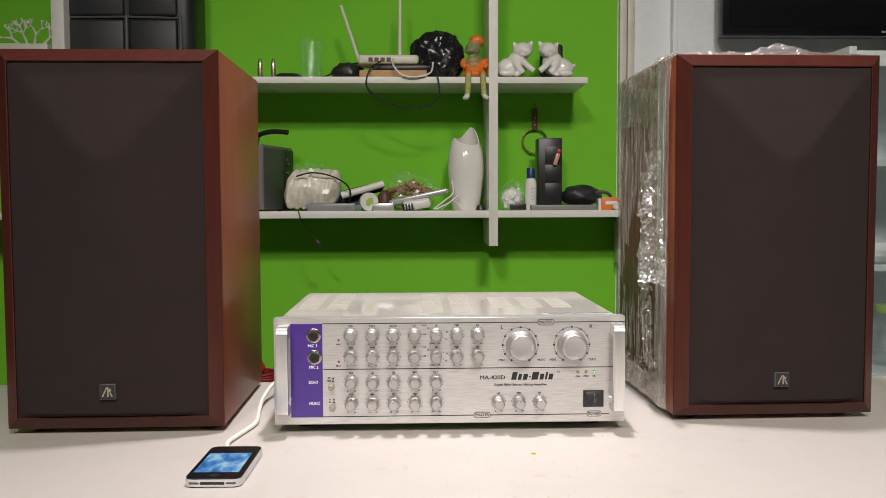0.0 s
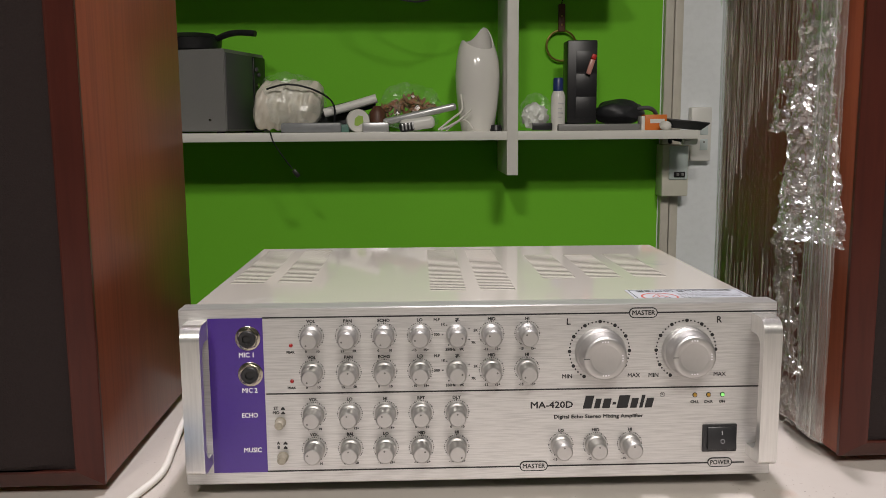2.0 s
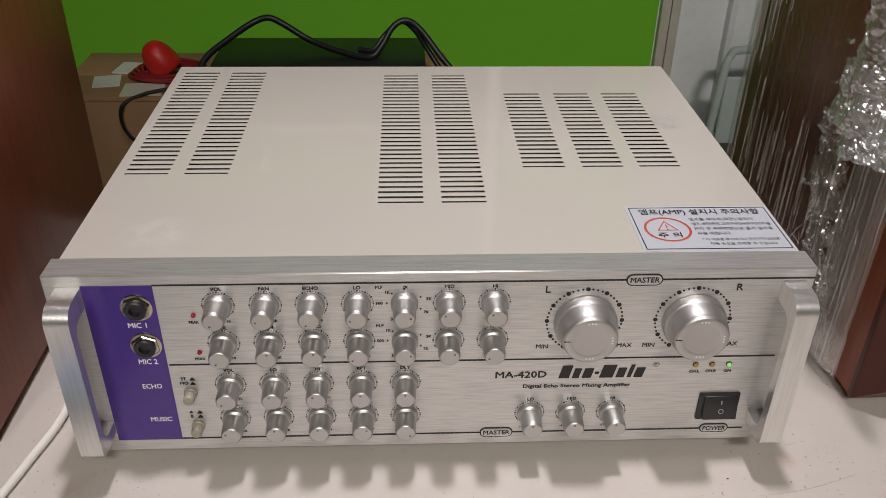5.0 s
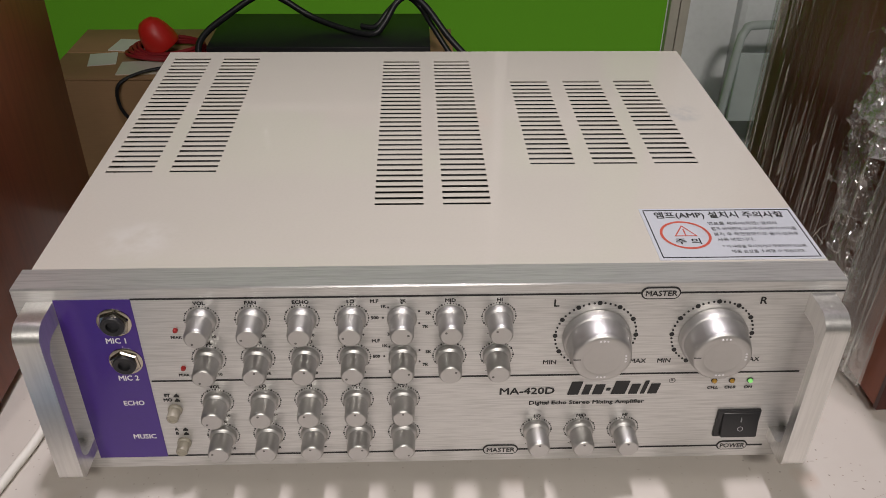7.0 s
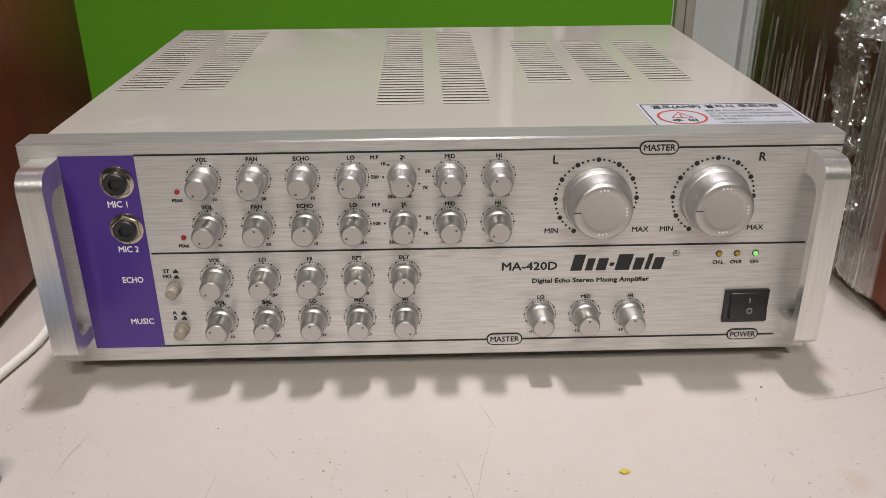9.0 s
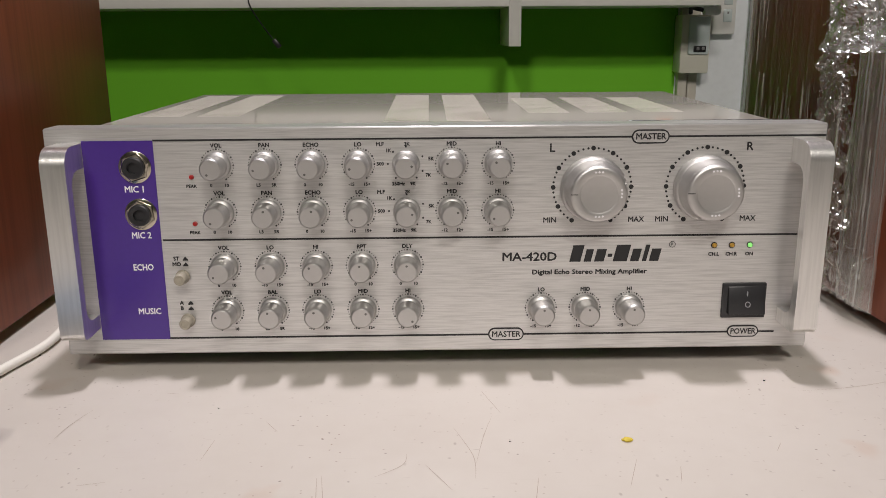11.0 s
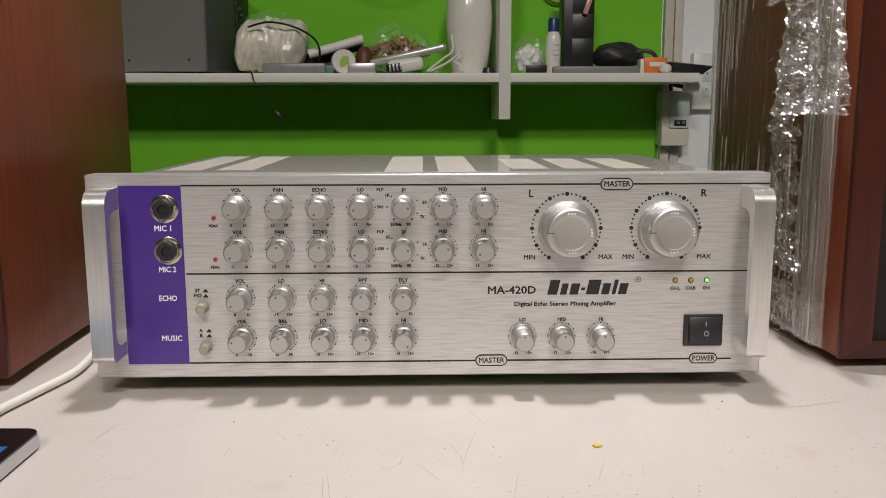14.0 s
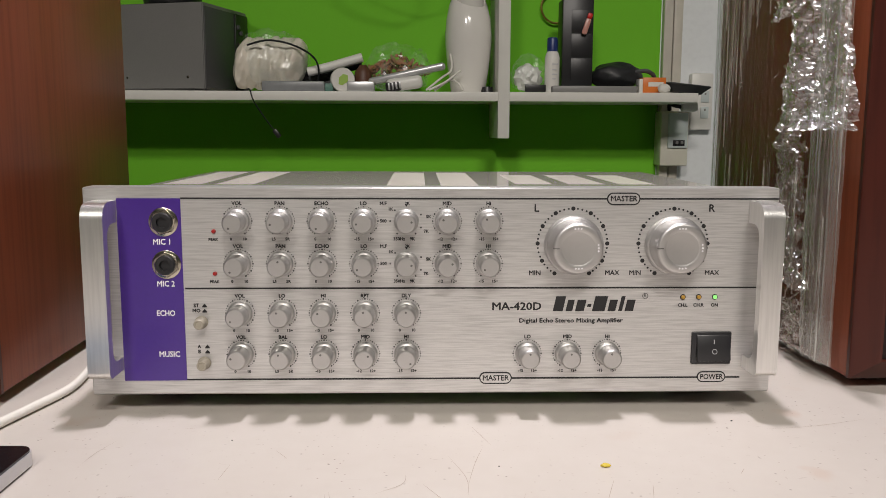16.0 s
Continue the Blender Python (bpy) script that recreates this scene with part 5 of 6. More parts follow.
for x in (-0.478, -0.441):
    ob = part("metal_cap", CAPM, None, None, "", pose(x, 1.385, US))
    tagged(ob, "slim champagne-coloured pointed metal cap on the shelf", "cap", "pointed metal caps")

# cut glass tumbler
M_GLASS = film_mat("cut_glass", (0.90, 0.94, 0.92), 0.03, 30.0, (1, 1, 0.6), 0.6, 0.06, 0.05, 0.1, 0.3)
bm = bmesh.new()
prof = [(0.0, 0.0), (0.030, 0.0), (0.032, 0.003), (0.034, 0.03), (0.0395, 0.118), (0.0380, 0.118), (0.0320, 0.030), (0.0300, 0.010), (0.0, 0.010)]
add_lathe(bm, prof, 24)
for v in bm.verts:
    rr = math.hypot(v.co.x, v.co.y)
    if rr > 0.03 and 0.01 < v.co.z:
        a = math.atan2(v.co.y, v.co.x)
        k = 1 + 0.05 * math.cos(6 * a + 40 * v.co.z)
        v.co.x *= k
        v.co.y *= k
thing("glass_tumbler", bm, M_GLASS, "clear cut glass tumbler on the upper shelf", "glass", pose(-0.338, 1.41, US))

# router on a small wooden box
thing("wooden_box", box(-0.095, 0.095, -0.05, 0.06, 0.0, 0.022, 0.002), M_PINE, "flat light wooden box under the router", "box", pose(-0.100, 1.40, US))
thing("black_case", box(-0.06, 0.115, -0.035, 0.05, 0.0, 0.020, 0.006), M_BLACK, "flat black plastic case on the wooden box", "case", pose(-0.10, 1.41, US + 0.022))
router = empty("wireless_router", pose(-0.118, 1.41, US + 0.042), "ivory wireless router with two antennas on the shelf", "router")
part("body", box(-0.082, 0.090, -0.045, 0.05, 0.0, 0.026, 0.008, 3), M_IVORY, router)
for i in range(4):
    part("port", box(-0.052 + 0.017 * i, -0.040 + 0.017 * i, -0.0465, -0.04, 0.006, 0.017), M_BROWNSTRAP if i < 3 else M_BLACK, router, "dark network port")
for pts in ([(-0.080, -0.02, 0.012), (-0.100, -0.02, 0.075), (-0.131, -0.02, 0.168)], [(0.036, -0.02, 0.010), (0.037, -0.02, 0.10), (0.038, -0.02, 0.215)]):
    a = part("antenna", tube(pts, 0.0055, 10, 4, taper=0.8), M_IVORY, router, "ivory stick antenna")
thing("cable", tube([(-0.135, 1.36, US + 0.048), (-0.165, 1.335, US + 0.02), (-0.172, 1.318, US - 0.03), (-0.13, 1.316, US - 0.065), (-0.05, 1.316, US - 0.088), (0.00, 1.317, US - 0.082), (0.028, 1.318, US - 0.055), (0.022, 1.322, US + 0.005), (0.00, 1.36, US + 0.04)], 0.0022, 8, 8),
      M_BCABLE, "thin black cable looping below the shelf edge", "cable")
thing("cable", tube([(-0.100, 1.360, US + 0.054), (-0.098, 1.325, US + 0.03), (-0.075, 1.318, US + 0.004), (-0.035, 1.318, US - 0.002), (0.005, 1.325, US + 0.012), (0.012, 1.36, US + 0.045)], 0.0028, 8, 8),
      M_IVORY, "cream cable hanging from the router", "cable")
thing("cable", tube([(-0.22, 1.37, US + 0.003), (-0.30, 1.40, US + 0.004), (-0.36, 1.46, US + 0.004), (-0.43, 1.44, US + 0.008), (-0.40, 1.40, US + 0.006), (-0.31, 1.47, US + 0.02), (-0.24, 1.45, US + 0.05), (-0.19, 1.44, US + 0.058)], 0.0025, 8, 8),
      M_BCABLE, "black cable lying on the upper shelf", "cable")
thing("power_adapter", blob(5, (0.042, 0.03, 0.013), 0.15, (-0.405, 1.43, US + 0.012), 3, flat=-0.012), M_BLACK, "low black power adapter on the shelf", "adapter")
thing("black_pouch", blob(6, (0.048, 0.035, 0.028), 0.15, (-0.235, 1.44, US + 0.028), 3, flat=-0.028), M_BLACK, "black cloth pouch beside the router", "pouch")
# black polythene bag
bm = bmesh.new()
bmesh.ops.create_icosphere(bm, subdivisions=5, radius=1.0)
for v in bm.verts:
    d = v.co.normalized()
    k = (abs(d.x) ** 2.6 + abs(d.y) ** 2.6 + abs(d.z) ** 2.6) ** (-1 / 2.6)
    q = Vector((d.x * 3.2, d.y * 3.2, d.z * 1.1))
    k *= 1 + 0.06 * noise.noise(d * 1.7) - 0.16 * abs(noise.noise(q + Vector((4, 1, 2)))) - 0.12 * abs(noise.noise(q * 2.2)) - 0.05 * abs(noise.noise(d * 8)) + 0.05
    v.co = Vector((d.x * 0.079, d.y * 0.058, max(d.z * 0.078 * (1 - 0.10 * abs(d.x)), -0.070))) * k + Vector((0.026, 1.43, 0))
    v.co.z = max(v.co.z, -0.066) + US + 0.066
thing("plastic_bag", bm, M_BAGBLACK, "full knotted black plastic bag on the shelf", "plastic bag")

# seated figurine with hanging legs, one plain shape
bm = bmesh.new()
add_blob(bm, (0, 0.005, 0.035), (0.034, 0.028, 0.034), 0.1, 1, 0)
add_blob(bm, (0, -0.005, 0.012), (0.038, 0.034, 0.014), 0.1, 2, 0)
add_blob(bm, (-0.004, 0.0, 0.085), (0.022, 0.022, 0.022), 0.12, 3, 1)
add_blob(bm, (-0.012, -0.010, 0.078), (0.018, 0.016, 0.010), 0.1, 4, 1)
add_blob(bm, (0.006, 0.004, 0.108), (0.023, 0.022, 0.018), 0.1, 5, 0)
add_blob(bm, (-0.004, -0.006, 0.050), (0.022, 0.018, 0.018), 0.2, 6, 1)
for s in (-1, 1):
    add_tube(bm, [(s * 0.018, -0.02, 0.014), (s * 0.020, -0.046, 0.010), (s * 0.021, -0.050, -0.015), (s * 0.023, -0.049, -0.050)], 0.0085, 10, 4)
    add_tube(bm, [(s * 0.030, -0.002, 0.055), (s * 0.036, -0.012, 0.040), (s * 0.026, -0.020, 0.030)], 0.007, 8, 4)
    add_blob(bm, (s * 0.027, -0.054, -0.058), (0.012, 0.014, 0.008), 0.1, 7, 3, (0, s * 25, 0))
for f in bm.faces:
    c = f.calc_center_median()
    if f.material_index == 0 and c.z < 0.008 and c.y < -0.036:
        f.material_index = 2
thing("figurine", fuse(bm, 0.0026), [M_ORANGE, M_DGREEN, M_PLAID, M_CORAL], "seated orange and green figurine, legs over the shelf edge", "figurine", pose(0.131, 1.375, US))

# pair of white ceramic pigs on a dark tray, and the black case behind them
thing("tray", box(-0.112, 0.108, -0.045, 0.045, 0, 0.004, 0.0015), M_GREYD, "thin dark tray under the ceramic pigs", "tray", pose(0.310, 1.405, US))


def pig(m, s, label):
    """Lying pig with its head raised; s is -1 where it lies towards -x."""
    bm = bmesh.new()
    add_blob(bm, (s * 0.024, 0.004, 0.031), (0.038, 0.031, 0.031), 0.06, 1 + s, 0, (0, s * 10, 0), 3)
    add_blob(bm, (0.0, -0.002, 0.044), (0.031, 0.027, 0.037), 0.05, 2 + s, 0, (0, -s * 14, 0), 3)
    add_blob(bm, (-s * 0.015, -0.010, 0.081), (0.029, 0.026, 0.023), 0.05, 4 + s, 0, (0, s * 8, 0), 3)
    add_blob(bm, (-s * 0.026, -0.030, 0.074), (0.013, 0.010, 0.010), 0.03, 5, 0)
    add_blob(bm, (-s * 0.018, -0.026, 0.066), (0.015, 0.010, 0.006), 0.03, 9, 0)
    for e in (-1, 1):
        add_lathe(bm, [(0.0, 0.0), (0.0105, 0.002), (0.0080, 0.010), (0.0045, 0.018), (0.0, 0.024)], 12, pose(-s * 0.015 + e * 0.016, -0.010, 0.090 - 0.003 * (e == s), 12, e * 38, 0) @ Matrix.Diagonal((1, 0.5, 1, 1)))
        add_blob(bm, (-s * 0.020 + e * 0.010, -0.031, 0.088), (0.005, 0.003, 0.003), 0.0, 7, 0)
    add_tube(bm, [(-s * 0.008, -0.022, 0.052), (-s * 0.026, -0.034, 0.034), (-s * 0.044, -0.036, 0.018)], 0.0090, 10, 5)
    add_tube(bm, [(s * 0.010, -0.022, 0.048), (-s * 0.002, -0.036, 0.026), (-s * 0.014, -0.038, 0.012)], 0.0090, 10, 5)
    add_blob(bm, (s * 0.030, -0.026, 0.013), (0.026, 0.014, 0.012), 0.05, 8, 0)
    add_blob(bm, (s * 0.006, -0.034, 0.010), (0.011, 0.009, 0.009), 0.05, 3, 0)
    add_tube(bm, [(s * 0.056, 0.008, 0.030), (s * 0.064, 0.000, 0.036), (s * 0.060, -0.006, 0.042)], 0.004, 8, 4)
    return thing("ceramic_pig", fuse(bm, 0.0022), M_CERAMIC, label, "figurine", m, group="pair of ceramic pigs")


pig(pose(0.256, 1.405, US + 0.004), -1, "white glazed ceramic pig with raised head, leaning on its twin")
pig(pose(0.360, 1.405, US + 0.004), 1, "white glazed ceramic pig lying beside its twin")
thing("black_case", box(0.010, 0.078, -0.012, 0.012, 0, 0.116, 0.008, 3), M_BLACK, "upright black case leaning behind the ceramic pigs", "case", pose(0.322, 1.475, US))

# ---------------------------------------------------------------- lower shelf
LS = 0.266
psu = empty("steel_case", pose(-0.467, 1.340, LS), "grey painted steel equipment case set askew on the lower shelf", "case")
CASE = [(0, 0), (0.0552, 0.190), (-0.220, 0.200), (-0.220, 0.062)]
bm = slab(bmesh.new(), CASE, 0.004, 0.188)
bmesh.ops.bevel(bm, geom=list(bm.edges), offset=0.002, segments=2, affect="EDGES")
part("body", bm, M_GREY, psu)
ALONG = pose(0, 0, 0, 0, 0, -math.degrees(math.atan2(0.0552, 0.190)))   # y runs along the side of the case
part("side_plate", box(0.0002, 0.0022, 0.004, 0.134, 0.008, 0.180, 0.0006), M_GREYD, psu, "dark grey side plate", ALONG)
part("end_panel", box(0.0002, 0.0042, 0.137, 0.196, 0.006, 0.180, 0.001), M_BLACK, psu, "black terminal panel", ALONG)
part("screw", lathe([(0.0032, 0), (0.0028, 0.0015), (0, 0.0020)], 12, ALONG @ pose(-0.040, 0.0, 0.030, 90, 0, 0)), M_CHROME, psu)
part("screw", lathe([(0.0032, 0), (0.0028, 0.0015), (0, 0.0020)], 12, ALONG @ pose(-0.190, 0.0, 0.030, 90, 0, 0)), M_CHROME, psu)
for i, (ty, tz) in enumerate(((0.148, 0.150), (0.160, 0.138), (0.150, 0.112), (0.158, 0.094), (0.150, 0.072), (0.160, 0.060))):
    part("terminal", lathe([(0.0058, 0), (0.0058, 0.004), (0.003, 0.006), (0, 0.006)], 12, ALONG @ pose(0.004, ty, tz, 0, 90, 0)), M_CHROME if i in (2, 3) else M_GREYD, psu)
for fx, fy in ((-0.02, 0.03), (-0.20, 0.09), (0.02, 0.16), (-0.20, 0.17)):
    part("foot", box(fx - 0.008, fx + 0.008, fy - 0.008, fy + 0.008, 0, 0.005), M_RUBBER, psu)
pan = empty("frying_pan", pose(-0.50, 1.42, LS + 0.188), "black frying pan lying on the steel case", "pan")
part("bowl", lathe([(0.0, 0.002), (0.050, 0.0), (0.062, 0.006), (0.066, 0.030), (0.064, 0.030), (0.060, 0.010), (0.0, 0.006)], 28, pose(-0.06, 0.03, 0.0)), M_BLACK, pan)
part("handle", tube([(0.000, 0.01, 0.030), (0.03, -0.01, 0.038), (0.06, -0.025, 0.040), (0.098, -0.04, 0.036)], 0.007, 10, 5), M_BLACK, pan, "black moulded handle")
part("lid", lathe([(0.064, 0.031), (0.050, 0.042), (0.0, 0.046)], 24, pose(-0.06, 0.03, 0)), M_BLACK, pan)

# wrapped white bundle
bundle = empty("wrapped_bundle", pose(-0.333, 1.40, LS), "cream tissue bundle in clear plastic on the lower shelf", "bundle")
bm = bmesh.new()
for i in range(7):
    add_blob(bm, (-0.055 + 0.018 * i, 0.004 * (i % 3), 0.062 + 0.004 * (i % 2)), (0.024, 0.052, 0.058), 0.14, i * 1.3, 0, (0, 12, 8 * (i % 3 - 1)), 3)
part("filling", fuse(bm, 0.0030), M_WRAP, bundle)
part("wrapper", blob(3.3, (0.080, 0.060, 0.066), 0.16, (0.004, 0, 0.070), 4, 6, flat=-0.068), F_BAG, bundle, "clear crinkled plastic wrapper", smooth=False)
thing("cable", tube([(-0.375, 1.345, LS + 0.098), (-0.33, 1.34, LS + 0.108), (-0.28, 1.345, LS + 0.100), (-0.238, 1.36, LS + 0.078), (-0.226, 1.38, LS + 0.052), (-0.232, 1.40, LS + 0.01)], 0.0022, 8, 8), M_BCABLE, "thin black cable draped over the wrapped bundle", "cable")
lead = empty("hanging_lead", pose(0, 0, 0), "thin black lead with a plug hanging below the shelf", "cable")
part("wire", tube([(-0.385, 1.36, LS + 0.004), (-0.368, 1.325, LS + 0.003), (-0.360, 1.320, LS - 0.02), (-0.338, 1.320, LS - 0.055), (-0.318, 1.320, LS - 0.082)], 0.0014, 6, 6), M_BCABLE, lead)
part("plug", box(-0.005, 0.005, -0.004, 0.004, -0.010, 0.010, 0.002), M_BLACK, lead, "small black plug", pose(-0.311, 1.320, LS - 0.091, 0, -38, 0))

thing("grey_case", box(-0.068, 0.068, -0.035, 0.06, 0.0, 0.022, 0.004), mat("smoky_grey_plastic", (0.27, 0.28, 0.29), 0.35, grain=0.2, scale=60, stain=0.3, stain_scale=30), "flat translucent grey case on the lower shelf", "case", pose(-0.277, 1.372, LS))
thing("circuit_board", box(-0.03, 0.02, -0.02, 0.03, 0, 0.018, 0.002), mat("teal_board", (0.10, 0.22, 0.18), 0.5, grain=0.5, scale=200), "small greenish circuit module on the shelf", "electronics", pose(-0.212, 1.37, LS))
tp = empty("tape_roll", pose(-0.170, 1.352, LS + 0.026, 90, 0, 14), "white tape roll with green label standing on edge", "tape")
part("roll", lathe([(0.026, -0.018), (0.0262, 0.0), (0.025, 0.002), (0.0, 0.002)], 36), M_CERAMIC, tp)
part("printed_label", add_poly(bmesh.new(), [(-0.010, -0.010), (-0.002, -0.012), (0.011, -0.004), (0.010, 0.010), (0.000, 0.012), (-0.009, 0.004)], 0.0006, pose(0, 0, 0.0032, -90, 0, 0)), M_LABELG, tp, "green printed label", smooth=False)
thing("black_tool", box(-0.075, 0.075, -0.015, 0.02, 0.0, 0.030, 0.009, 3), M_BLACK, "long black moulded tool on the shelf", "tool", pose(-0.205, 1.45, LS + 0.040, 0, -14, 4))
thing("tool_rest", box(-0.09, 0.08, -0.03, 0.04, 0.0, 0.042, 0.006), M_BLACK, "black flat box under the tools", "box", pose(-0.19, 1.46, LS))
# stands in for a white and grey tool, simplified to a plain tube
thing("white_tool", tube([(-0.252, 1.40, LS + 0.045), (-0.20, 1.40, LS + 0.058), (-0.130, 1.40, LS + 0.078)], 0.0105, 12, 4), M_PLUGW, "slim white tool, shaped as a plain tube, leaning on the black box", "tube")
# stands in for a small dark box; the bottle shape is made up
thing("dark_round_box", lathe([(0.0, 0), (0.018, 0.0), (0.019, 0.003), (0.019, 0.045), (0.012, 0.054), (0.008, 0.06), (0, 0.06)], 20), M_BROWNSTRAP, "small dark brown box on the shelf, shaped as a bottle", "bottle", pose(-0.128, 1.39, LS))
thing("adhesive_pack", box(-0.03, 0.03, -0.012, 0.012, 0.0, 0.022, 0.003), M_SILVER, "small grey and clear blister pack on the shelf", "pack", pose(-0.130, 1.345, LS))
# clear bag of dried things
bag2 = empty("dried_bag", pose(-0.052, 1.455, LS), "clear bag of dried reddish flowers on the shelf", "bag")
rnd = random.Random(5)
bm = bmesh.new()
for i in range(120):
    a, r = rnd.uniform(0, 6.28), 0.066 * rnd.random() ** 0.6
    add_blob(bm, (r * math.cos(a), 0.6 * r * math.sin(a), 0.055 + rnd.uniform(-0.03, 0.038) * (1 - r / 0.09)), (rnd.uniform(0.005, 0.014), 0.003, rnd.uniform(0.0025, 0.006)), 0.4, i, 0, (rnd.uniform(0, 180), rnd.uniform(0, 180), 0), 1)
part("contents", bm, M_DRY, bag2)
part("wrapper", blob(8.1, (0.076, 0.05, 0.056), 0.22, (0, 0, 0.056), 4, 6, flat=-0.056), F_BAG, bag2, "clear crinkled wrapper", smooth=False)
# silver bar and white gadget in front
thing("silver_bar", box(-0.086, 0.086, -0.012, 0.012, -0.008, 0.008, 0.006, 3), M_SILVER, "long silver plastic bar leaning on a gadget", "remote control", pose(-0.030, 1.368, LS + 0.040, 0, -12, -4))
gad = empty("white_gadget", pose(-0.035, 1.350, LS), "white handheld gadget with black ribbed end", "gadget")
part("body", box(-0.038, 0.042, -0.012, 0.016, 0.004, 0.032, 0.010, 3), M_PLUGW, gad, "", pose(0, 0, 0, 0, -8, 0))
part("grip", box(-0.040, -0.004, -0.0135, 0.014, 0.004, 0.026, 0.007, 3), M_BLACK, gad, "black ribbed grip", pose(0, 0, 0, 0, -8, 0))
for i in range(4):
    part("rib", box(-0.034 + 0.008 * i, -0.030 + 0.008 * i, -0.0148, -0.012, 0.008, 0.023, 0.001), M_SILVER, gad, "", pose(0, 0, 0, 0, -8, 0))
for k, pts in enumerate(([(0.012, 1.340, LS + 0.004), (0.045, 1.345, LS + 0.030), (0.068, 1.365, LS + 0.050), (0.066, 1.38, LS + 0.085)], [(0.018, 1.335, LS + 0.004), (0.055, 1.340, LS + 0.022), (0.088, 1.36, LS + 0.048)], [(0.030, 1.345, LS + 0.003), (0.064, 1.35, LS + 0.026), (0.082, 1.36, LS + 0.02), (0.092, 1.352, LS + 0.004)])):
    thing("cable", tube(pts, 0.0024, 8, 6), M_WCABLE, "thin off-white wire coiled beside the vase", "cable", group="off-white wires")
# vase with a slanted leaf-shaped mouth
bm = bmesh.new()
prof = [(0.036, 0.0), (0.039, 0.004), (0.046, 0.05), (0.0515, 0.10), (0.0525, 0.13), (0.050, 0.165), (0.044, 0.195), (0.038, 0.210)]
n = 40
rings = []
for inner in (0, 1):
    for r, h in (prof if not inner else list(reversed(prof))[:-1]):
        ring = []
        for i in range(n):
            a = 2 * math.pi * i / n
            rr = r - 0.003 * inner
            x, y = rr * math.cos(a), rr * math.sin(a) * 0.9
            z = h
            if h > 0.15:
                k = (h - 0.15) / 0.06
                z = h + k * (0.034 * math.exp(-((a - 1.05) / 0.62) ** 2) + 0.034 * math.exp(-((a - 1.05 - 6.283) / 0.62) ** 2)) - 0.022 * k * max(0, -math.sin(a - 0.45))
            ring.append(bm.verts.new((x, y, max(z, 0.004 if inner else 0))))
        rings.append(ring)
for a, b in zip(rings, rings[1:]):
    for i in range(n):
        bm.faces.new((a[i], a[(i + 1) % n], b[(i + 1) % n], b[i]))
bm.faces.new(rings[0])
bm.faces.new(rings[-1])
thing("vase", bm, M_CERAMIC, "tall white glazed vase with a pointed lip", "vase", pose(0.108, 1.42, LS))

# right compartment
thing("black_puck", lathe([(0.014, 0), (0.015, 0.002), (0.012, 0.014), (0, 0.016)], 16), M_BLACK, "tiny black knob lying beside the upright", "knob", pose(0.150, 1.40, LS))
b3 = empty("plastic_packet", pose(0.243, 1.395, LS), "crinkled clear packet with a black strip on the shelf", "packet")
part("wrapper", blob(1.7, (0.040, 0.035, 0.044), 0.2, (0, 0, 0.042), 4, 6, flat=-0.041), F_BAG, b3, "crinkled clear film", smooth=False)
part("contents", blob(2.7, (0.030, 0.026, 0.030), 0.3, (-0.002, 0, 0.034), 3, 8, flat=-0.033), M_PLUGW, b3)
part("strip", box(-0.012, 0.034, -0.036, -0.030, 0.002, 0.018, 0.001), M_BLACK, b3, "black printed strip")
bot = empty("spray_bottle", pose(0.294, 1.385, LS), "small white bottle with navy cap on the shelf", "bottle")
part("body", lathe([(0.0, 0), (0.0160, 0), (0.0168, 0.003), (0.0168, 0.078), (0.014, 0.088), (0.0115, 0.092), (0.0, 0.092)], 24), M_CERAMIC, bot)
part("cap", lathe([(0.0118, 0.091), (0.0118, 0.118), (0.0100, 0.122), (0.0, 0.122)], 24), M_BLUE, bot, "navy blue cap")
for z, w in ((0.062, 0.010), (0.050, 0.007), (0.040, 0.009), (0.030, 0.006)):
    part("label_bar", box(-0.003, w, -0.0172, -0.0160, z, z + 0.0025), M_SILVER, bot)
tow = empty("black_organiser", pose(0.350, 1.41, LS + 0.016), "tall black plastic box standing on a flat case", "box")
part("body", box(-0.034, 0.036, -0.02, 0.04, 0.0, 0.192, 0.003), M_BLACK, tow)
for z in (0.062, 0.115, 0.168):
    part("front_panel", box(-0.0135, 0.0345, -0.0206, -0.019, z - 0.050, z, 0.0008), M_BLACK, tow)
lit = empty("lighter", pose(0.372, 1.382, LS + 0.158, 0, 18, 0), "red and white disposable lighter hung on the black box", "lighter")
part("body", box(-0.006, 0.006, -0.004, 0.004, -0.030, 0.006, 0.003), mat("pale_red", (0.62, 0.30, 0.25), 0.3), lit)
part("cap", box(-0.0055, 0.0055, -0.004, 0.004, 0.006, 0.018, 0.002), M_RED, lit, "red cap")
thing("flat_case", box(-0.095, 0.095, -0.035, 0.06, 0.0, 0.0155, 0.003), M_GREY, "flat grey case lying on the lower shelf", "case", pose(0.385, 1.385, LS))
thing("cloth_pouch", blob(4.4, (0.062, 0.045, 0.030), 0.16, (0.450, 1.44, LS + 0.0425), 4, 3.0, flat=-0.027), M_LEATHER, "crumpled black cloth pouch on the flat case", "pouch")
thing("strap", tube([(0.49, 1.42, LS + 0.05), (0.515, 1.41, LS + 0.052), (0.535, 1.42, LS + 0.038), (0.528, 1.43, LS + 0.01)], 0.005, 8, 5), M_GREYD, "loose dark strap of the pouch", "strap")
orb = empty("medicine_box", pose(0.525, 1.395, LS), "small orange and white carton on the shelf", "box")
part("body", box(-0.026, 0.026, -0.015, 0.02, 0, 0.036, 0.001), M_ORANGE, orb)
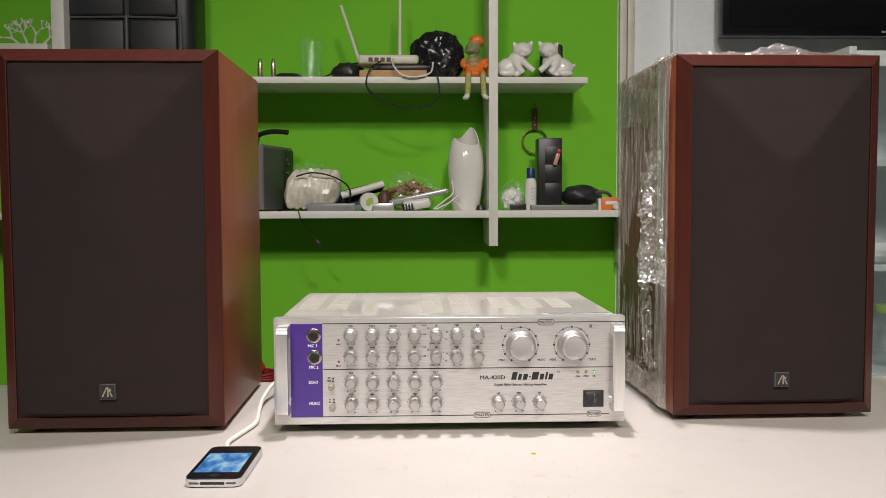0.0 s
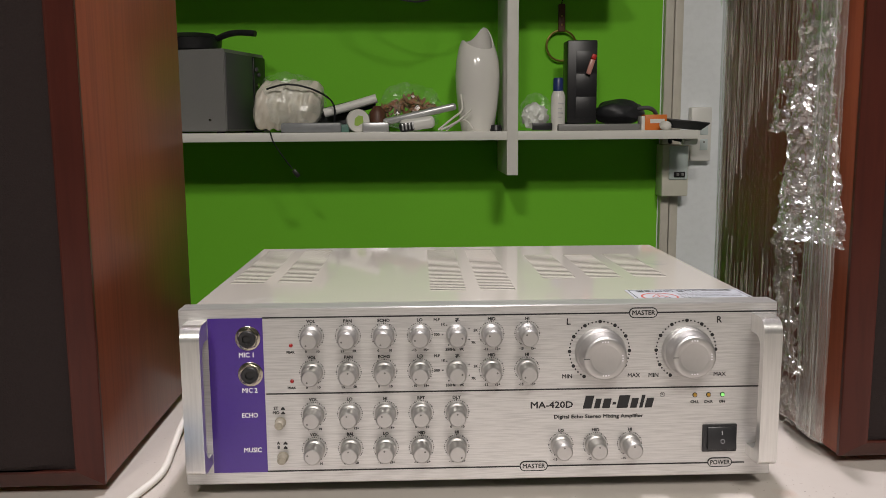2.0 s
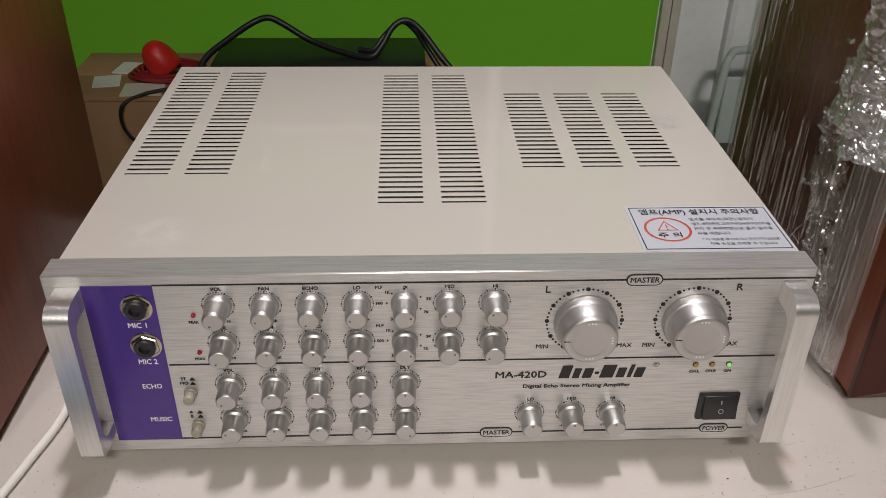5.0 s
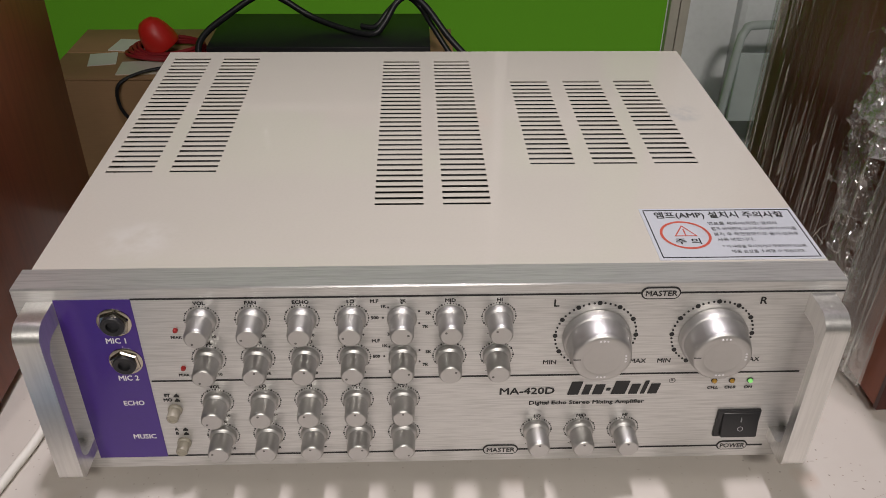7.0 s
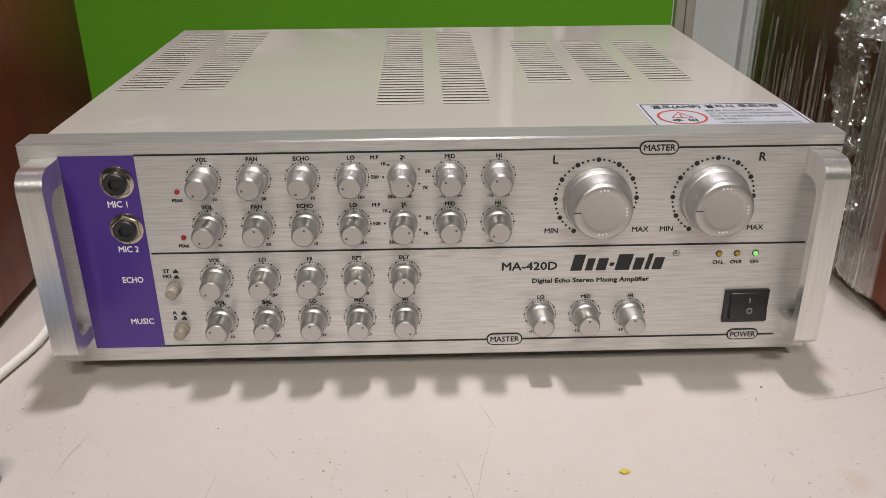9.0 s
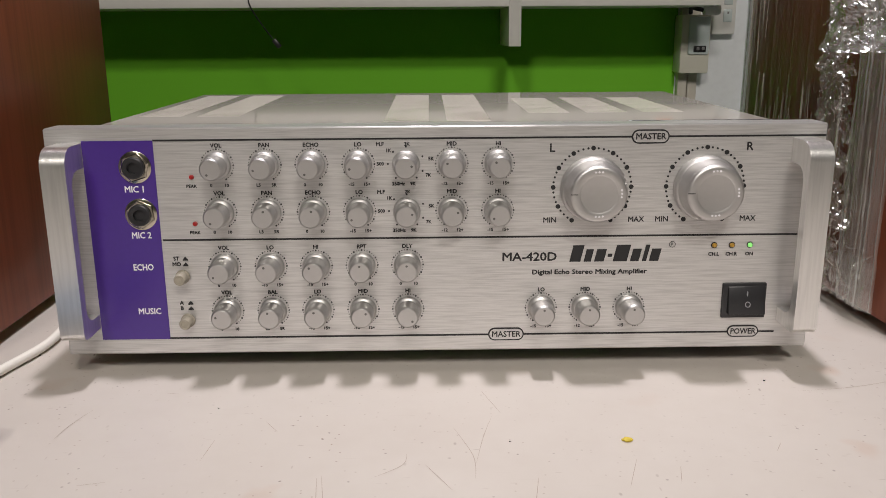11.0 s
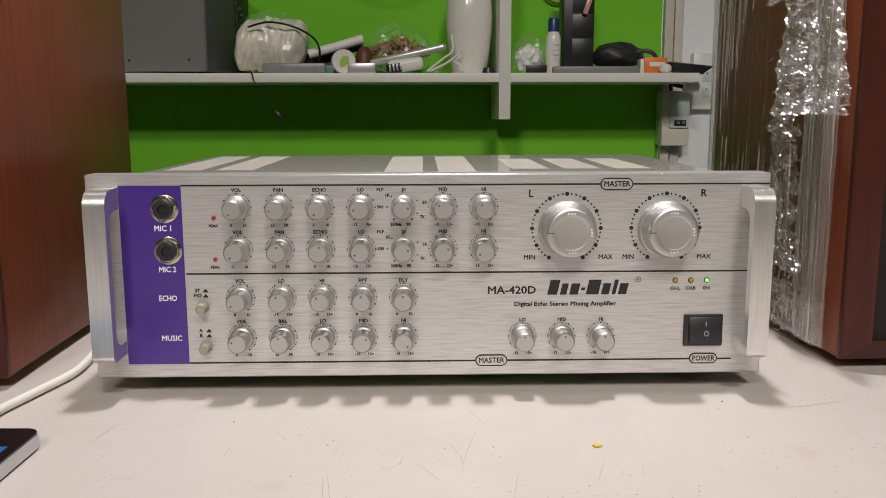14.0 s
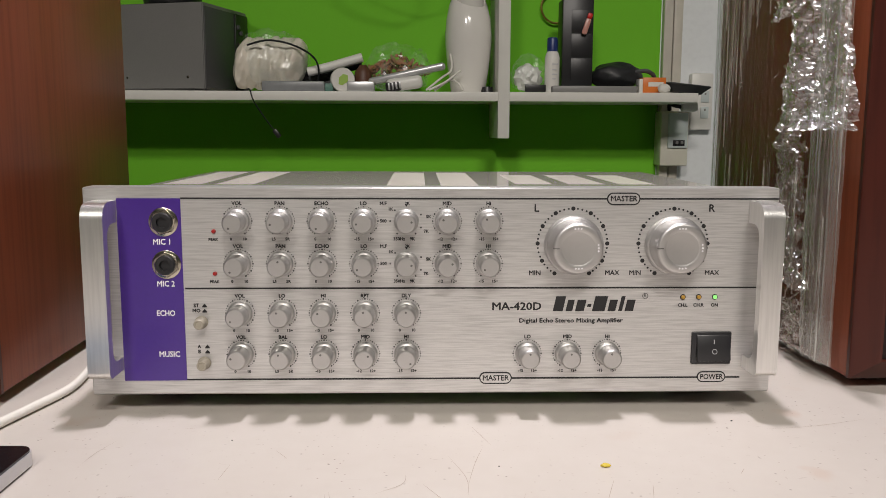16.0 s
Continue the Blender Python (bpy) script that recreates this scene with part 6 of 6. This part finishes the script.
part("label_bar", box(-0.014, 0.020, -0.0162, -0.0148, 0.016, 0.026), M_PLUGW, orb, "white bar of print")
part("end_flap", box(-0.0345, -0.0262, -0.015, 0.02, 0, 0.033, 0.001), M_PLUGW, orb)
thing("cotton_ball", blob(9, (0.014, 0.012, 0.011), 0.15, (0.540, 1.355, LS + 0.0105), 3), M_CERAMIC, "small white round lump on the shelf", "lump")
bm = box(-0.05, 0.05, -0.03, 0.03, 0.0, 0.020, 0.003)
for v in bm.verts:
    if v.co.z < 0.01:
        v.co.x *= 0.7
        v.co.y *= 0.7
thing("black_tray", bm, M_BLACK, "small black tapered tray on the shelf end", "tray", pose(0.600, 1.40, LS + 0.002, 0, 6, 0))

# ring and strap hung on the wall
hang = empty("key_ring", pose(0.326, WALL_Y - 0.012, 0.49), "large brass ring on a brown leather strap hung on the wall", "key ring")
part("ring", tube([(0.037 * math.cos(a * math.pi / 8), 0, -0.015 + 0.037 * math.sin(a * math.pi / 8)) for a in range(16)], 0.0028, 8, 3, True), M_BRASS, hang, "brass ring")
part("strap", box(-0.0085, 0.0085, -0.006, 0.004, 0.018, 0.086, 0.003), M_BROWNSTRAP, hang, "brown leather strap")
for z in (0.035, 0.056):
    part("rivet", lathe([(0.0028, 0), (0.0024, 0.0014), (0, 0.002)], 10, pose(0, -0.006, z, 90, 0, 0)), M_BRASS, hang)
part("hook", tube([(0, 0.008, 0.084), (0, -0.004, 0.090), (0, -0.008, 0.098), (0, 0.006, 0.104)], 0.002, 6, 4), M_CHROME, hang)

# ---------------------------------------------------------------- white wall fittings
thing("trim_1", box(0.584, 0.606, WALL_Y - 0.022, WALL_Y, -0.60, 1.70, 0.003), M_TRUNK, "ivory cable trunking up the wall joint", "trunking", kind="structure")
thing("trim_2", box(0.610, 0.632, WALL_Y - 0.014, WALL_Y, -0.60, 1.70, 0.003), M_TRUNK, "narrow ivory cable trunking", "trunking", kind="structure")
mcb = empty("breaker_box", pose(0.609, 1.50, 0.170), "small grey and white breaker box on the wall", "breaker box")
part("housing", box(-0.034, 0.033, -0.010, 0.048, -0.070, 0.060, 0.004), M_IVORY, mcb)
part("window", box(-0.018, 0.030, -0.016, -0.008, -0.028, 0.056, 0.006), M_TUBE, mcb, "pale blue-grey cover")
part("switch", box(-0.006, 0.022, -0.0185, -0.015, -0.022, -0.008, 0.001), M_BLACK, mcb, "black breaker switch")
for x in (0.000, 0.012):
    part("lever", box(x, x + 0.006, -0.0215, -0.017, -0.018, -0.011, 0.001), M_GREY, mcb)
sock = empty("wall_socket", pose(0.682, WALL_Y - 0.018, 0.254), "tall white wall switch plate with two rockers", "wall switch")
part("plate", box(-0.027, 0.027, -0.008, 0.018, -0.068, 0.068, 0.005), M_PLUGW, sock)
for z in (-0.026, 0.012):
    rock = part("rocker", box(-0.003, 0.017, -0.0105, -0.007, z - 0.014, z + 0.014, 0.002), M_TUBE, sock, "pale rocker")
    part("lamp", box(0.005, 0.009, -0.0112, -0.0100, z + 0.004, z + 0.009), M_GREY, rock)
thing("cable_plug", lathe([(0.0, 0.0), (0.008, 0.0), (0.0115, 0.003), (0.012, 0.030), (0.010, 0.038), (0.0, 0.040)], 20, pose(0.616, 1.475, 0.240, 0, 90, 0)), M_PLUGW, "round white plug above the breaker box", "plug")
thing("cable", tube([(0.597, 1.502, 0.234), (0.594, 1.490, 0.246), (0.603, 1.478, 0.243), (0.617, 1.475, 0.240)], 0.005, 8, 6), M_BCABLE, "short dark cable from the breaker box to the plug", "cable")
thing("trim_3", box(0.745, 0.760, WALL_Y - 0.030, WALL_Y, -0.75, 1.70, 0.002), M_WHITEWALL, "white corner strip on the wall", "trim", kind="structure")

# wall screen
tv = empty("television", pose(1.55, 1.46, 0.78), "large black flat television on the wall", "television")
part("bezel", box(-0.675, 0.675, 0.0, 0.05, 0.0, 0.80, 0.006), M_SCREEN, tv, "black bezel")
part("screen", box(-0.652, 0.652, -0.003, 0.01, 0.028, 0.778), M_SCREEN, tv, "dark switched-off screen")
part("maker_plate", box(-0.195, -0.145, -0.0025, 0.0, 0.010, 0.016), M_SILVER, tv, "small silver maker's plate")
part("bracket", box(-0.15, 0.15, 0.05, 0.09, 0.2, 0.6), M_BLACK, tv)

# ---------------------------------------------------------------- behind the table
CZ = -0.180
carton = empty("carton", pose(-0.26, 1.20, FLOOR_Z), "large brown cardboard carton standing on the floor", "carton")
H = CZ - FLOOR_Z
part("body", box(-0.40, 0.335, -0.13, 0.13, 0.0, H - 0.003, 0.004), M_CARTON, carton)
part("flap", box(-0.399, 0.334, -0.129, -0.002, H - 0.003, H, 0.001), M_CARTON, carton)
part("flap", box(-0.399, 0.334, 0.002, 0.129, H - 0.003, H, 0.001), M_CARTON, carton)
dvr = empty("equipment_box", pose(-0.172, 1.195, CZ), "flat black equipment box lying on the carton", "equipment")
part("body", box(-0.200, 0.200, -0.092, 0.092, 0.004, 0.046, 0.002), M_BLACK, dvr)
for i, x in enumerate((-0.165, -0.148, -0.104, -0.087, -0.050, -0.034, -0.014, 0.004, 0.024, 0.040)):
    part("jack", lathe([(0.0045, 0), (0.0045, 0.005), (0.002, 0.006), (0, 0.006)], 10, pose(x, -0.092, 0.034, 90, 0, 0)), M_CHROME, dvr)
for x in (-0.17, 0.17):
    part("foot", box(x - 0.01, x + 0.01, -0.07, -0.05, 0, 0.005), M_RUBBER, dvr)
    part("foot", box(x - 0.01, x + 0.01, 0.05, 0.07, 0, 0.005), M_RUBBER, dvr)
DT = CZ + 0.046
thing("cable", tube([(-0.372, 1.09, CZ + 0.010), (-0.388, 1.11, DT - 0.01), (-0.378, 1.14, DT + 0.012), (-0.34, 1.18, DT + 0.034), (-0.300, 1.21, DT + 0.054), (-0.270, 1.215, DT + 0.062), (-0.240, 1.21, DT + 0.050), (-0.19, 1.20, DT + 0.022), (-0.12, 1.17, DT + 0.007), (-0.075, 1.15, DT + 0.008),
                     (-0.055, 1.16, DT + 0.024), (-0.032, 1.18, DT + 0.056), (-0.006, 1.185, DT + 0.066), (0.022, 1.17, DT + 0.050), (0.062, 1.14, DT + 0.005), (0.100, 1.115, CZ + 0.018), (0.125, 1.10, CZ + 0.007)], 0.0060, 10, 8), M_BCABLE, "thick black cable arching over the equipment box", "cable")
thing("cable", tube([(-0.10, 1.20, DT + 0.0055), (-0.072, 1.19, DT + 0.008), (-0.048, 1.20, DT + 0.034), (-0.018, 1.205, DT + 0.058), (0.008, 1.20, DT + 0.044), (0.036, 1.17, DT + 0.010), (0.070, 1.14, CZ + 0.012), (0.085, 1.12, CZ + 0.006)], 0.0052, 10, 8),
      M_BCABLE, "second black cable lying over the equipment box", "cable")
# red horn with a coiled cord, paper sheets
red = empty("red_horn", pose(-0.478, 1.190, CZ), "red plastic horn lying on a coiled red cord", "horn")
part("horn", lathe([(0.0, 0.0), (0.036, 0.0), (0.038, 0.005), (0.037, 0.022), (0.033, 0.040), (0.026, 0.056), (0.016, 0.066), (0.0, 0.070)], 30, pose(0.012, -0.012, 0.020, 0, -28, 10) @ Matrix.Scale(0.86, 4)), M_RED, red)
for k in range(4):
    part("cord", tube([((0.074 - 0.005 * k) * math.cos(a * math.pi / 6) + 0.010 + 0.004 * k, 0.046 * math.sin(a * math.pi / 6), 0.006 + 0.0045 * k + 0.003 * math.sin(a + k)) for a in range(12)], 0.0036, 8, 4, True), M_REDCORD, red, "dark red coiled cord")
for i, (x, y, rz, w) in enumerate(((-0.580, 1.165, 12, 0.05), (-0.545, 1.235, -8, 0.07), (-0.50, 1.12, 4, 0.075))):
    thing("paper_sheet", box(-w / 2, w / 2, -0.03, 0.03, 0, 0.0012 + 0.0006 * i), M_PLUGW if i < 2 else M_IVORY, "loose white slip of paper on the carton", "paper", pose(x, y, CZ, 0, 0, rz), group="paper slips")
thing("cable", tube([(-0.44, 1.11, CZ + 0.008), (-0.49, 1.085, CZ + 0.006), (-0.525, 1.064, CZ - 0.008), (-0.530, 1.062, CZ - 0.045), (-0.515, 1.062, CZ - 0.075), (-0.485, 1.064, CZ - 0.098)], 0.0032, 8, 6), M_BCABLE, "thin dark cable hanging over the carton edge", "cable")

# folding chair behind the second loudspeaker
chair = empty("folding_chair", pose(0.80, 1.30, FLOOR_Z), "pale steel tube folding chair by the white wall", "chair")
part("back_frame", tube([(-0.155, 0.02, 0.0), (-0.125, 0.05, 0.30), (-0.105, 0.07, 0.50), (-0.092, 0.08, 0.545), (-0.065, 0.082, 0.558), (0.10, 0.082, 0.558), (0.155, 0.08, 0.545), (0.17, 0.07, 0.50), (0.19, 0.05, 0.30), (0.22, 0.02, 0.0)], 0.0095, 10, 6), M_TUBE, chair, "bent tube back frame")
part("backrest", box(-0.098, 0.162, 0.064, 0.078, 0.34, 0.50, 0.006), M_TUBE, chair, "pale backrest panel")
part("seat", box(-0.13, 0.20, -0.30, 0.04, 0.28, 0.30, 0.008), M_TUBE, chair, "pale seat panel")
for x in (-0.13, 0.20):
    part("leg", tube([(x, 0.03, 0.29), (x, -0.15, 0.14), (x, -0.30, 0.0)], 0.0095, 10, 3), M_TUBE, chair, "tube leg")

# glass-fronted cabinet behind the end of the table
cab = empty("glass_cabinet", pose(1.20, 1.05, FLOOR_Z), "pale glass-fronted cabinet with jars on its shelves", "cabinet")
M_PANE = film_mat("cabinet_glass", (0.80, 0.90, 0.92), 0.06, 8.0, (1, 1, 1), 0.05, 0.06, 0.08, 0.5, 0.3)
for x in (-0.22, 0.22):
    part("side_panel", box(x - 0.009, x + 0.009, -0.15, 0.18, 0.0, 1.40, 0.002), M_TUBE, cab)
part("back_panel", box(-0.210, 0.210, 0.165, 0.178, 0.02, 1.38), M_WHITEWALL, cab)
for z in (0.02, 0.36, 0.62, 0.88, 1.13, 1.385):
    part("shelf", box(-0.210, 0.210, -0.130, 0.164, z - 0.008, z + 0.008, 0.001), M_TUBE, cab)
for x0, x1 in ((-0.208, -0.003), (0.003, 0.208)):
    door = part("door", box(x0, x0 + 0.022, -0.150, -0.134, 0.03, 1.375, 0.002), M_TUBE, cab, "pale framed glass door")
    part("stile", box(x1 - 0.022, x1, -0.150, -0.134, 0.03, 1.375, 0.002), M_TUBE, door)
    for z in (0.03, 0.46, 0.92, 1.353):
        part("rail", box(x0 + 0.0225, x1 - 0.0225, -0.149, -0.135, z, z + 0.022, 0.001), M_TUBE, door)
    for z0, z1 in ((0.053, 0.459), (0.483, 0.919), (0.943, 1.352)):
        part("pane", box(x0 + 0.0225, x1 - 0.0225, -0.144, -0.140, z0, z1), M_PANE, door, "clear glass pane")
JAR = mesh_from(lathe([(0.0, 0.0), (0.040, 0.0), (0.044, 0.004), (0.044, 0.100), (0.034, 0.118), (0.034, 0.130), (0.0, 0.130)], 24), "jar", M_PANE)
JARLID = mesh_from(lathe([(0.036, 0.131), (0.037, 0.133), (0.037, 0.150), (0.0, 0.152)], 24), "lid", M_LABELG)
for x, z in ((-0.150, 0.628), (-0.045, 0.628), (-0.150, 0.888), (0.080, 0.888), (-0.150, 0.368), (-0.140, 1.138)):
    jar = tagged(part("jar", JAR, None, None, "", pose(1.20 + x, 1.03, FLOOR_Z + z)), "clear glass jar with green lid in the cabinet", "jar", "jars in the cabinet")
    part("lid", JARLID, None, jar, "green screw lid")
